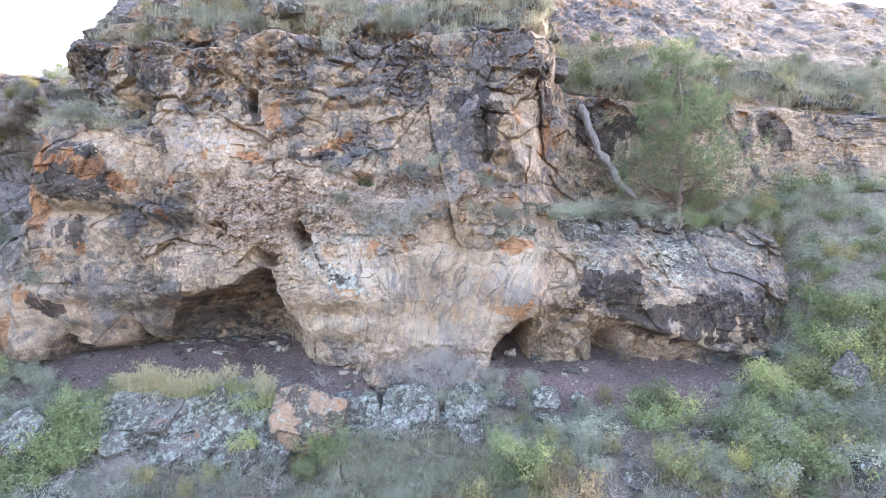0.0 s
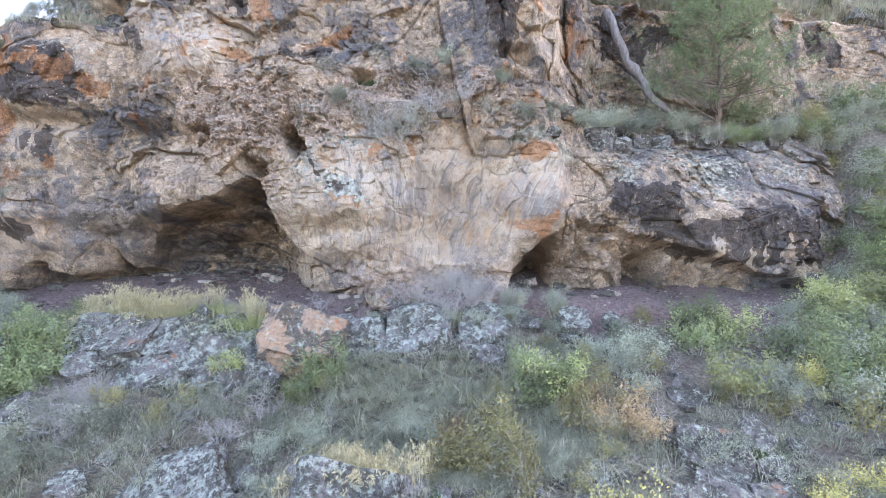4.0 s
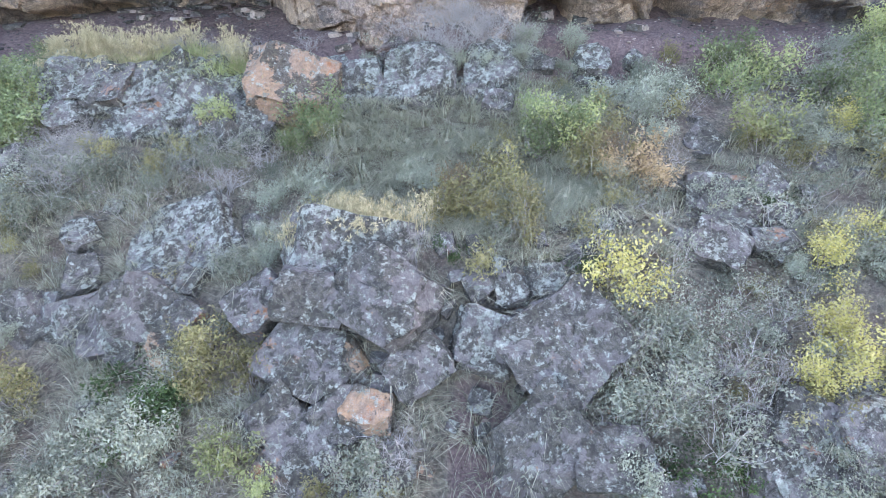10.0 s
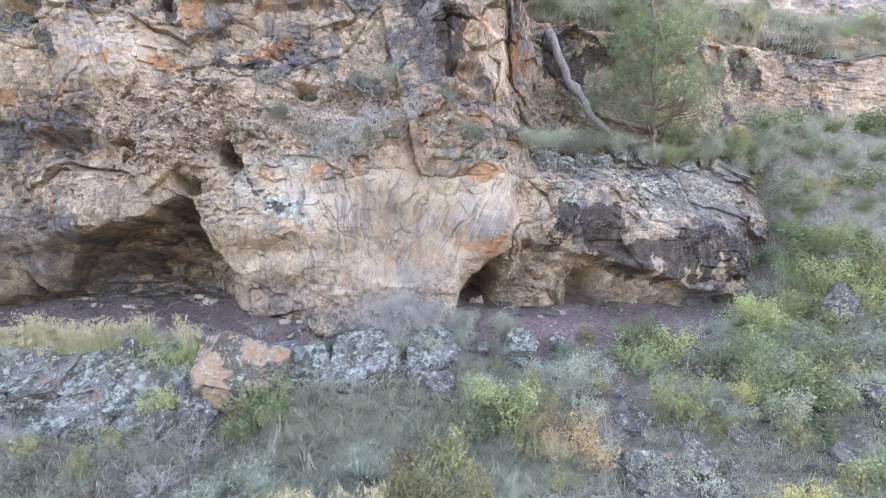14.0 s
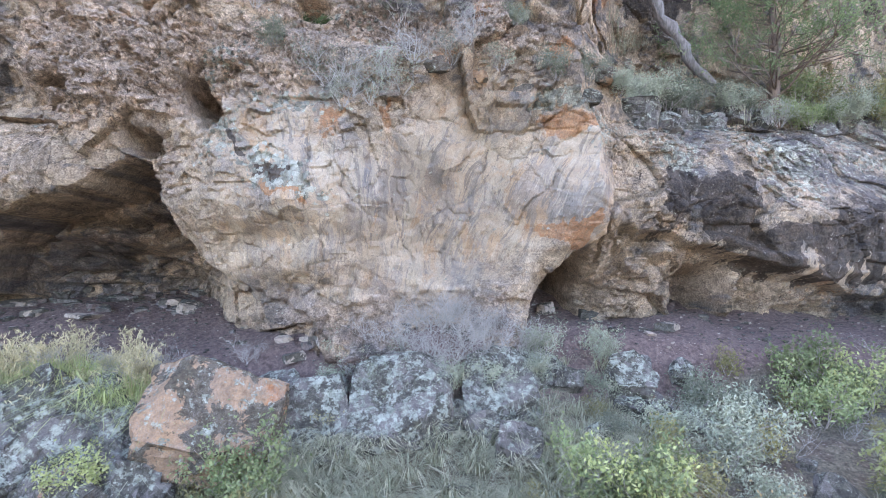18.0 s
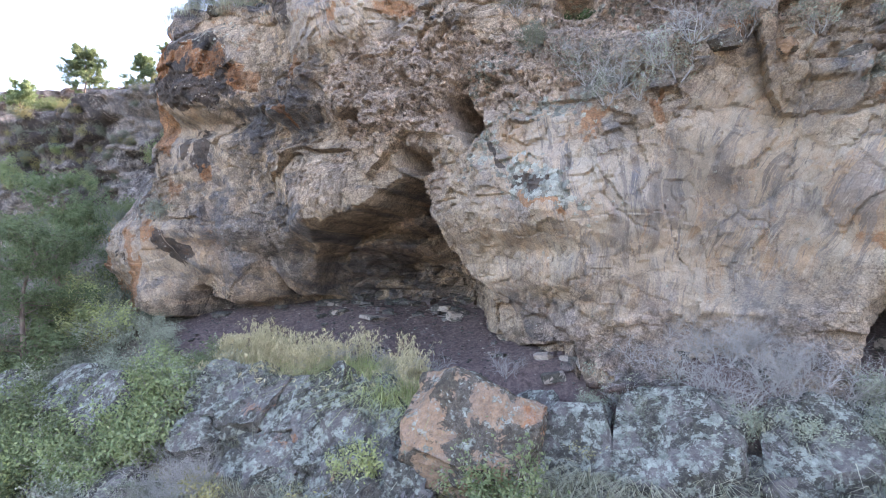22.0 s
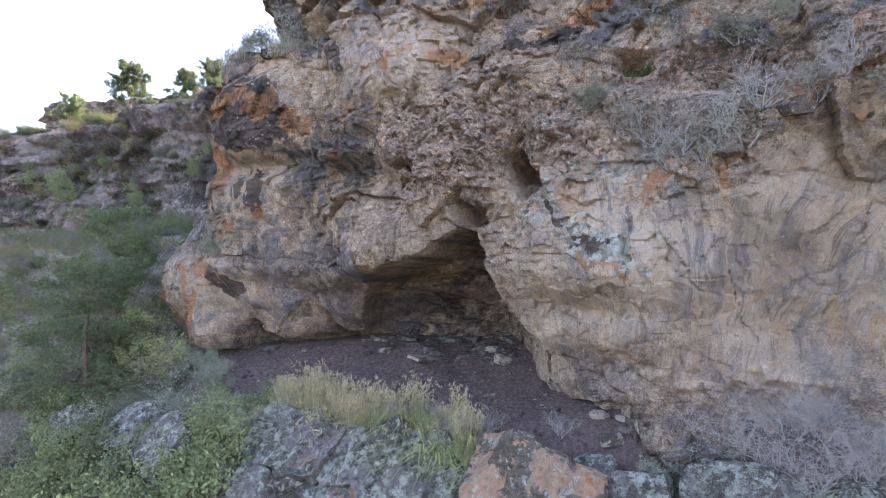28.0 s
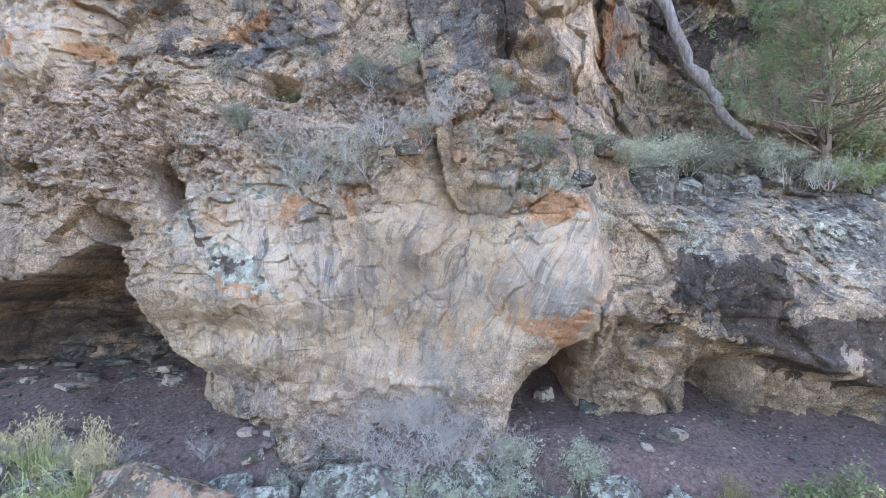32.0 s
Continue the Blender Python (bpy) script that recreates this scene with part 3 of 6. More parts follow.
    thin = noise_tex(nt, stretched(7.5, 2.6, 0.6), 1.0, 7, 0.72, 0.35)
    wash = calc(nt, "MULTIPLY", white, step(nt, noise_tex(nt, vec, 0.9, 4, 0.6), 0.36, 0.5))
    col = mix(nt, calc(nt, "MULTIPLY", step(nt, thin, 0.56, 0.585), calc(nt, "MULTIPLY", wash, 0.7)), col, (0.165, 0.15, 0.138))
    col = mix(nt, calc(nt, "MULTIPLY", step(nt, thin, 0.44, 0.415), calc(nt, "MULTIPLY", wash, 0.65)), col, (0.42, 0.36, 0.285))
    # pebbles
    pv = node(nt, "ShaderNodeTexVoronoi", {"Vector": vec, "Scale": 11.0}, feature="F1")
    pcol = mix(nt, pv.outputs["Color"], (0.34, 0.262, 0.21), (0.53, 0.425, 0.34))
    col = mix(nt, calc(nt, "MULTIPLY", pebble, 0.8), col, pcol)
    # varnish
    dm = step(nt, calc(nt, "ADD", dark, calc(nt, "ADD", calc(nt, "MULTIPLY", calc(nt, "SUBTRACT", streak, 0.5), 1.1), calc(nt, "MULTIPLY", calc(nt, "SUBTRACT", mid, 0.5), 0.9))), 0.42, 0.54)
    dcol = mix(nt, step(nt, mid, 0.4, 0.65), (0.035, 0.031, 0.03), (0.085, 0.068, 0.06))
    col = mix(nt, calc(nt, "MULTIPLY", dm, 0.86), col, dcol)
    drip = calc(nt, "MULTIPLY", step(nt, thin, 0.40, 0.36), calc(nt, "MULTIPLY", dm, calc(nt, "MULTIPLY", white, step(nt, wide, 0.47, 0.55))))
    col = mix(nt, calc(nt, "MULTIPLY", drip, 0.85), col, (0.48, 0.44, 0.38))
    # orange lichen
    om = step(nt, calc(nt, "ADD", orange, calc(nt, "ADD", calc(nt, "MULTIPLY", calc(nt, "SUBTRACT", mid, 0.5), 1.5), calc(nt, "MULTIPLY", calc(nt, "SUBTRACT", fine, 0.5), 0.8))), 0.42, 0.66)
    ocol = mix(nt, step(nt, fine, 0.35, 0.65), (0.36, 0.15, 0.055), (0.30, 0.175, 0.095))
    col = mix(nt, calc(nt, "MULTIPLY", om, 0.72), col, ocol)
    # grey-green crust lichen
    cl, size = crusts(nt, vec, 10.0)
    lm = step(nt, calc(nt, "SUBTRACT", calc(nt, "ADD", calc(nt, "ADD", calc(nt, "MULTIPLY", lichen, 0.62), calc(nt, "MULTIPLY", calc(nt, "SUBTRACT", mid, 0.5), 1.3)), calc(nt, "MULTIPLY", size.outputs[0], 0.3)), calc(nt, "MULTIPLY", cl, 0.75)), 0.20, 0.245)
    lcol = mix(nt, step(nt, calc(nt, "ADD", calc(nt, "MULTIPLY", size.outputs[1], 0.5), calc(nt, "MULTIPLY", crust2, 0.5)), 0.3, 0.62), (0.165, 0.175, 0.15), (0.37, 0.39, 0.335))
    col = mix(nt, calc(nt, "MULTIPLY", lm, 0.88), col, lcol)
    # specks of white lichen on dark stone
    sv = node(nt, "ShaderNodeTexVoronoi", {"Vector": vec, "Scale": 9.0}, feature="F1")
    sm = calc(nt, "MULTIPLY", step(nt, sv.outputs["Distance"], 0.26, 0.18), calc(nt, "MULTIPLY", step(nt, mid, 0.5, 0.62), dm))
    col = mix(nt, calc(nt, "MULTIPLY", sm, 0.7), col, (0.46, 0.44, 0.38))
    col = mix(nt, step(nt, soil, 0.35, 0.65), col, mix(nt, step(nt, fine, 0.3, 0.7), (0.105, 0.075, 0.066), (0.17, 0.125, 0.108)))
    grain = noise_tex(nt, vec, 9.0, 12, 0.86)
    col = mix(nt, plain, col, mix(nt, step(nt, grain, 0.3, 0.7), (0.5, 0.48, 0.47), (1.38, 1.37, 1.36)), "MULTIPLY")
    # chipped faces, each a shade of its own
    chip_vec = node(nt, "ShaderNodeVectorMath", {0: vec, 1: node(nt, "ShaderNodeVectorMath", {0: node(nt, "ShaderNodeTexNoise", {"Vector": vec, "Scale": 2.5, "Detail": 5, "Roughness": 0.7}).outputs["Color"], 1: (0.35, 0.35, 0.35)}, operation="MULTIPLY").outputs[0]}, operation="ADD").outputs[0]
    for size, lo, hi in ((1.7, 0.74, 1.2), (5.2, 0.76, 1.2)):
        ch = node(nt, "ShaderNodeTexVoronoi", {"Vector": chip_vec, "Scale": size}, feature="F1")
        shade = node(nt, "ShaderNodeSeparateColor", {0: ch.outputs["Color"]})
        col = mix(nt, plain, col, mix(nt, shade.outputs[0], (lo, lo, lo), (hi, hi * 0.985, hi * 0.96)), "MULTIPLY")
        ed = node(nt, "ShaderNodeTexVoronoi", {"Vector": chip_vec, "Scale": size}, feature="DISTANCE_TO_EDGE")
        gap = calc(nt, "MULTIPLY", step(nt, ed.outputs["Distance"], 0.02, 0.004), calc(nt, "MULTIPLY", plain, step(nt, noise_tex(nt, vec, size * 0.6, 4, 0.6), 0.52, 0.6)))
        col = mix(nt, calc(nt, "MULTIPLY", gap, 0.65), col, (0.06, 0.05, 0.045))
    # hairline cracks
    cv = node(nt, "ShaderNodeTexVoronoi", {"Vector": node(nt, "ShaderNodeVectorMath", {0: vec, 1: node(nt, "ShaderNodeTexNoise", {"Vector": vec, "Scale": 1.2, "Detail": 4}).outputs["Color"]}, operation="ADD").outputs[0], "Scale": 1.15}, feature="DISTANCE_TO_EDGE")
    crack = step(nt, cv.outputs["Distance"], 0.008, 0.001)
    crack = calc(nt, "MULTIPLY", crack, calc(nt, "MULTIPLY", step(nt, wide, 0.48, 0.56), plain))
    col = mix(nt, calc(nt, "MULTIPLY", crack, 0.85), col, (0.05, 0.04, 0.035))
    speckle = noise_tex(nt, vec, 32.0, 6, 0.8)
    col = mix(nt, plain, col, mix(nt, step(nt, speckle, 0.36, 0.64), (0.52, 0.51, 0.5), (1.42, 1.41, 1.4)), "MULTIPLY")
    h = calc(nt, "ADD", calc(nt, "MULTIPLY", grain, 1.4), calc(nt, "MULTIPLY", vfine, 0.3))
    h = calc(nt, "ADD", h, calc(nt, "MULTIPLY", crust, 1.1))
    h = calc(nt, "SUBTRACT", h, calc(nt, "MULTIPLY", crack, 0.8))
    h = calc(nt, "SUBTRACT", h, calc(nt, "MULTIPLY", calc(nt, "MULTIPLY", pebble, pv.outputs["Distance"]), 1.5))
    h = calc(nt, "ADD", h, calc(nt, "MULTIPLY", lm, 0.25))
    h = calc(nt, "MULTIPLY", h, calc(nt, "ADD", calc(nt, "MULTIPLY", plain, 0.8), 0.2))
    finish(nt, b, col, 0.9, h, 0.9, 0.07)
    return m


def boulder_rock(name, base, tint, lichen_amount, orange_amount):
    m, nt, b = material(name)
    geo = node(nt, "ShaderNodeNewGeometry")
    vec = geo.outputs["Position"]
    mid, fine, vfine = noise_tex(nt, vec, 2.2, 6, 0.7, 0.3), noise_tex(nt, vec, 12, 6, 0.75), noise_tex(nt, vec, 55, 4, 0.7)
    info = node(nt, "ShaderNodeObjectInfo")
    up = node(nt, "ShaderNodeSeparateXYZ", {0: geo.outputs["Normal"]}).outputs[2]
    col = mix(nt, step(nt, mid, 0.38, 0.62), base, tint)
    col = mix(nt, calc(nt, "MULTIPLY", info.outputs["Random"], 0.35), col, (0.115, 0.098, 0.085))
    # bare rusty faces
    col = mix(nt, calc(nt, "MULTIPLY", step(nt, noise_tex(nt, vec, 1.1, 7, 0.75), 0.61 - orange_amount, 0.66 - orange_amount), 0.85), col, mix(nt, step(nt, fine, 0.4, 0.6), (0.31, 0.135, 0.06), (0.29, 0.18, 0.115)))
    # dark moss
    dk = step(nt, noise_tex(nt, vec, 1.7, 10, 0.7, 0.2), 0.48, 0.50)
    col = mix(nt, calc(nt, "MULTIPLY", dk, 0.88), col, mix(nt, step(nt, fine, 0.4, 0.6), (0.036, 0.035, 0.03), (0.075, 0.074, 0.056)))
    # pinkish-grey specks
    sv = node(nt, "ShaderNodeTexVoronoi", {"Vector": node(nt, "ShaderNodeVectorMath", {0: vec, 1: node(nt, "ShaderNodeTexNoise", {"Vector": vec, "Scale": 20.0, "Detail": 3}).outputs["Color"]}, operation="ADD").outputs[0], "Scale": 26.0, "Randomness": 1.0}, feature="F1")
    speck = calc(nt, "MULTIPLY", step(nt, sv.outputs["Distance"], 0.42, 0.34), step(nt, noise_tex(nt, vec, 3.0, 8, 0.7), 0.44, 0.5))
    col = mix(nt, calc(nt, "MULTIPLY", speck, 0.6), col, (0.25, 0.238, 0.228))
    # pale green crusts in ragged sheets, thickest on the tops
    where = calc(nt, "ADD", calc(nt, "MULTIPLY", up, 0.05), lichen_amount)
    sheet = noise_tex(nt, vec, 6.5, 10, 0.74, 0.1)
    lm = step(nt, calc(nt, "ADD", sheet, where), 0.535, 0.55)
    spots = noise_tex(nt, vec, 8.5, 9, 0.7)
    lm2 = step(nt, calc(nt, "ADD", spots, calc(nt, "MULTIPLY", where, 0.7)), 0.585, 0.61)
    lm = calc(nt, "MAXIMUM", lm, calc(nt, "MULTIPLY", lm2, 0.9))
    green = mix(nt, step(nt, noise_tex(nt, vec, 6.0, 10, 0.8), 0.38, 0.6), (0.15, 0.165, 0.14), (0.32, 0.345, 0.295))
    col = mix(nt, calc(nt, "MULTIPLY", lm, 0.92), col, green)
    grain = noise_tex(nt, vec, 10.0, 12, 0.88)
    col = mix(nt, 1.0, col, mix(nt, step(nt, grain, 0.32, 0.68), (0.48, 0.47, 0.47), (1.38, 1.37, 1.35)), "MULTIPLY")
    h = calc(nt, "ADD", calc(nt, "MULTIPLY", grain, 1.6), calc(nt, "ADD", calc(nt, "MULTIPLY", vfine, 0.3), calc(nt, "MULTIPLY", lm, 0.25)))
    finish(nt, b, col, 0.92, h, 0.7, 0.05)
    return m


def earth():
    m, nt, b = material("earth")
    vec = coords(nt)
    at = node(nt, "ShaderNodeAttribute", attribute_name="cover")
    sc = node(nt, "ShaderNodeSeparateColor", {0: at.outputs["Color"]})
    mid, fine, vfine = noise_tex(nt, vec, 1.6, 6, 0.7), noise_tex(nt, vec, 13, 6, 0.75), noise_tex(nt, vec, 70, 4, 0.7)
    bare = mix(nt, step(nt, fine, 0.3, 0.7), (0.115, 0.083, 0.078), (0.195, 0.145, 0.135))
    litter = mix(nt, step(nt, fine, 0.3, 0.7), (0.09, 0.085, 0.065), (0.235, 0.21, 0.165))
    litter = mix(nt, calc(nt, "MULTIPLY", step(nt, mid, 0.5, 0.62), 0.6), litter, (0.13, 0.095, 0.08))
    col = mix(nt, step(nt, calc(nt, "ADD", sc.outputs[0], calc(nt, "SUBTRACT", mid, 0.5)), 0.35, 0.65), bare, litter)
    gv = node(nt, "ShaderNodeTexVoronoi", {"Vector": vec, "Scale": 16.0}, feature="F1")
    gm = calc(nt, "MULTIPLY", step(nt, gv.outputs["Distance"], 0.24, 0.16), step(nt, mid, 0.42, 0.6))
    col = mix(nt, calc(nt, "MULTIPLY", gm, 0.75), col, mix(nt, gv.outputs["Color"], (0.20, 0.17, 0.155), (0.38, 0.34, 0.31)))
    grain = noise_tex(nt, vec, 11.0, 12, 0.88)
    col = mix(nt, 1.0, col, mix(nt, step(nt, grain, 0.3, 0.7), (0.4, 0.4, 0.4), (1.6, 1.55, 1.5)), "MULTIPLY")
    h = calc(nt, "ADD", calc(nt, "ADD", calc(nt, "MULTIPLY", grain, 1.6), calc(nt, "MULTIPLY", vfine, 0.5)), calc(nt, "MULTIPLY", gm, 0.5))
    finish(nt, b, col, 0.95, h, 0.9, 0.06)
    return m


def plant(name, a, c, rough=0.65, through_light=0.25, spread=0.35):
    """Leaves: two colours mixed leaf by leaf and plant by plant."""
    m, nt, b = material(name)
    geo = node(nt, "ShaderNodeNewGeometry")
    info = node(nt, "ShaderNodeObjectInfo")
    col = mix(nt, geo.outputs["Random Per Island"], a, c)
    hs = node(nt, "ShaderNodeHueSaturation", {"Color": col, "Value": step(nt, info.outputs["Random"], 0.0, 1.0, 1.0 - spread, 1.0 + spread), "Saturation": 1.0})
    col = hs.outputs[0]
    finish(nt, b, col, rough)
    if through_light:
        tr = node(nt, "ShaderNodeBsdfTranslucent", {"Color": col})
        mx = node(nt, "ShaderNodeMixShader", {0: through_light, 1: b.outputs[0], 2: tr.outputs[0]})
        nt.links.new(mx.outputs[0], nt.nodes["Material Output"].inputs[0])
    return m


def bark(name, a, c):
    m, nt, b = material(name)
    vec = coords(nt, True, (6, 6, 1.2))
    n = noise_tex(nt, vec, 3.0, 6, 0.7)
    finish(nt, b, mix(nt, step(nt, n, 0.35, 0.65), a, c), 0.9, n, 0.6, 0.02)
    return m


ROCK = rock_face()
STONE_GREY = boulder_rock("lichened_basalt", (0.095, 0.09, 0.085), (0.165, 0.152, 0.145), -0.06, 0.02)
STONE_PALE = boulder_rock("heavily_lichened_basalt", (0.10, 0.094, 0.088), (0.165, 0.155, 0.148), -0.015, -0.04)
STONE_RED = boulder_rock("rusty_basalt", (0.34, 0.215, 0.125), (0.29, 0.195, 0.13), -0.06, 0.06)
STONE_TAN = boulder_rock("pale_tuff", (0.40, 0.33, 0.27), (0.48, 0.41, 0.35), -0.5, -0.2)
STONE_DARK = boulder_rock("purple_scoria", (0.12, 0.09, 0.085), (0.19, 0.15, 0.14), -0.4, -0.2)
EARTH = earth()
BARK_GREY = bark("grey_bark", (0.20, 0.18, 0.165), (0.34, 0.31, 0.285))
BARK_LOG = bark("weathered_log", (0.11, 0.10, 0.095), (0.22, 0.205, 0.195))
BARK_PALE = bark("bleached_twig", (0.28, 0.262, 0.242), (0.43, 0.405, 0.375))
BARK_BROWN = bark("brown_bark", (0.11, 0.08, 0.065), (0.21, 0.165, 0.135))
LEAF_GREEN = plant("green_leaf", (0.125, 0.165, 0.075), (0.225, 0.258, 0.125))
LEAF_LIME = plant("lime_leaf", (0.21, 0.24, 0.095), (0.33, 0.35, 0.16))
LEAF_YELLOW = plant("yellow_leaf", (0.31, 0.285, 0.08), (0.46, 0.43, 0.18), spread=0.15)
LEAF_SAGE = plant("sage_leaf", (0.15, 0.166, 0.118), (0.27, 0.286, 0.21), through_light=0.1)
LEAF_OLIVE = plant("olive_leaf", (0.17, 0.165, 0.07), (0.29, 0.255, 0.12))
LEAF_RUST = plant("rusty_leaf", (0.23, 0.17, 0.09), (0.33, 0.25, 0.15))
LEAF_DARK = plant("dark_creeper_leaf", (0.05, 0.085, 0.03), (0.10, 0.15, 0.055))
NEEDLE = plant("juniper_needle", (0.075, 0.115, 0.05), (0.19, 0.235, 0.12), spread=0.2)
GRASS = plant("green_grass", (0.19, 0.20, 0.13), (0.41, 0.40, 0.295), spread=0.0)
STRAW = plant("straw_grass", (0.30, 0.27, 0.15), (0.58, 0.50, 0.31), spread=0.0)

# ---- mesh helpers ----
def array_mesh(name, verts, faces, mat, soft=True):
    """A mesh from arrays: verts (n, 3), faces (m, 3 or 4)."""
    me = bpy.data.meshes.new(name)
    verts, faces = np.asarray(verts, np.float32), np.asarray(faces, np.int32)
    k = faces.shape[1]
    me.vertices.add(len(verts))
    me.vertices.foreach_set("co", verts.ravel())
    me.loops.add(faces.size)
    me.loops.foreach_set("vertex_index", faces.ravel())
    me.polygons.add(len(faces))
    me.polygons.foreach_set("loop_start", np.arange(0, faces.size, k, dtype=np.int32))
    me.polygons.foreach_set("use_smooth", np.full(len(faces), soft))
    me.update(calc_edges=True)
    me.validate()
    me.materials.append(mat)
    return me


def grid_faces(nu, nv):
    i = np.arange((nu - 1) * (nv - 1))
    a = (i // (nv - 1)) * nv + i % (nv - 1)
    return np.stack([a, a + nv, a + nv + 1, a + 1], 1)


def colours(me, name, rgba):
    at = me.attributes.new(name, "FLOAT_COLOR", "POINT")
    at.data.foreach_set("color", np.clip(rgba, 0, 1).astype(np.float32).ravel())


def part(name, me, parent, label=""):
    ob = new(name, me)
    ob.parent = parent
    if label:
        ob["label"] = label
    return ob


# ---- stains on the cliff, with shade painted into the cave ----
def stains(x, y, z):
    x2, z2 = x + 0.26 * fbm(x * 1.4, z * 0.9, 5.0, 5, 81, 0.62), z + 0.26 * fbm(x * 1.4, z * 1.0, 15.0, 5, 91, 0.62)
    s = lambda *a, p=4: blob(x2, z2, *a, p)
    lean = lambda k, *a, p=4: blob(x2 + k * (z2 - a[1]), z2, *a, p)
    x3, z3 = x + 0.6 * fbm(x * 0.7, z * 0.7, 35.0, 5, 83, 0.6), z + 0.6 * fbm(x * 0.7, z * 0.7, 45.0, 5, 85, 0.6)
    belly = np.clip(blob(x3, z3, -1.5, 3.1, 3.2, 1.9, 3.5) + blob(x3, z3, 1.9, 3.3, 1.4, 1.6, 3.5), 0, 1)
    east = smooth(4.5, 6.0, x) * smooth(6.0, 7.0, z)
    west = smooth(-9.4, -10.4, x)
    # black varnish
    dark = 1.2 * lean(-0.35, 4.6, 3.3, 0.36, 0.75) + 1.3 * s(5.75, 2.95, 0.58, 0.72, p=8) + 1.3 * s(7.2, 2.15, 0.9, 0.55) + 1.35 * s(9.3, 2.15, 1.9, 0.8, p=6) + 0.5 * s(9.6, 3.2, 1.0, 0.35)
    dark += 0.22 * s(2.75, 3.3, 0.3, 0.5) + 0.22 * lean(0.2, 1.95, 2.95, 0.5, 0.42)
    dark += 0.8 * lean(-0.6, -3.02, 3.42, 0.36, 0.2) + 0.7 * lean(0.6, -3.75, 4.05, 0.09, 0.22)
    dark += 1.0 * s(-12.3, 6.5, 0.7, 0.6) + 0.9 * s(-11.0, 6.4, 0.9, 0.55) + 0.65 * s(-11.6, 7.3, 1.2, 0.4) + 0.95 * s(-11.75, 4.85, 0.3, 0.55, p=6) + 0.5 * s(-12.35, 5.1, 0.2, 0.5)
    dark += 0.6 * lean(0.5, -13.0, 2.7, 0.28, 0.55) + 0.6 * lean(0.6, -12.3, 2.6, 0.3, 0.5) + 0.45 * s(-11.8, 3.4, 0.4, 0.4) + 0.5 * lean(0.3, -14.6, 2.6, 0.12, 0.6)
    dark += 0.9 * s(1.55, 8.6, 0.42, 0.5, p=6) + 0.9 * s(1.45, 7.75, 0.45, 0.3, p=6) + 0.8 * s(1.3, 9.5, 0.5, 0.35) + 0.7 * s(3.4, 9.0, 0.3, 0.7) + 0.5 * s(0.5, 8.8, 0.3, 0.5)
    dark += 0.75 * s(-5.97, 9.0, 0.2, 0.45) + 0.6 * lean(0.4, -8.9, 7.6, 0.22, 0.6) + 0.4 * s(-6.2, 8.4, 0.5, 0.22) + 0.42 * s(-4.4, 7.35, 0.9, 0.16) + 0.35 * s(-2.3, 8.2, 0.6, 0.3) + 0.35 * s(-9.4, 9.6, 0.5, 0.8)
    dark += 0.7 * s(5.6, 9.2, 0.35, 0.6) + 0.8 * s(6.4, 8.6, 0.55, 0.9) + 0.7 * s(7.4, 9.3, 0.5, 0.6) + 0.75 * s(13.8, 9.6, 0.9, 0.8) + 0.5 * s(16.5, 10.2, 0.9, 0.5)
    dark += 0.3 * s(-12, 11, 1.6, 0.7) + 0.16 * smooth(9.3, 10.5, z) * smooth(5, 3, x)
    drips = lean(0.15, 7.45, 1.85, 0.13, 0.45) + lean(0.1, 8.35, 1.75, 0.12, 0.4) + lean(0.1, 8.8, 2.0, 0.06, 0.5) + lean(0.12, 9.65, 1.95, 0.14, 0.55) + lean(0.1, 10.1, 1.8, 0.07, 0.5)
    dark -= 1.6 * drips
    # orange lichen and rust
    orange = 1.6 * s(2.17, 2.68, 0.52, 0.2) + 1.25 * lean(0.5, -2.85, 3.0, 0.42, 0.14) + 0.95 * lean(0.35, 2.35, 4.42, 0.62, 0.25) + 0.9 * s(2.25, 5.6, 0.3, 0.25) + 0.9 * s(-1.95, 4.42, 0.26, 0.13) + 0.8 * s(-1.05, 4.5, 0.14, 0.1)
    orange += 0.85 * lean(-1.2, -3.8, 7.75, 0.75, 0.22) + 0.8 * s(-6.15, 7.2, 0.4, 0.2) + 0.6 * s(-7.2, 7.25, 0.2, 0.2) + 0.95 * s(-8.5, 6.15, 0.3, 0.2) + 0.85 * s(-8.85, 5.45, 0.32, 0.14) + 0.6 * s(-9.9, 6.2, 0.25, 0.35)
    orange += 0.85 * s(-12.75, 7.3, 0.3, 0.45) + 0.8 * s(-11.9, 7.35, 0.4, 0.2) + 0.75 * s(-11.2, 6.9, 0.4, 0.3) + 0.7 * s(-10.3, 6.5, 0.2, 0.4) + 0.9 * s(-13.2, 5.7, 0.35, 0.7) + 0.95 * s(-11.5, 4.4, 0.24, 0.26) + 0.6 * s(-12.8, 4.0, 0.5, 0.5)
    orange += 0.9 * lean(0.25, -15.2, 2.6, 0.2, 0.8) + 0.8 * lean(0.25, -14.2, 2.3, 0.22, 0.9) + 0.8 * s(-14.6, 1.2, 0.9, 0.4) + 0.5 * s(-13.4, 3.2, 0.3, 0.4)
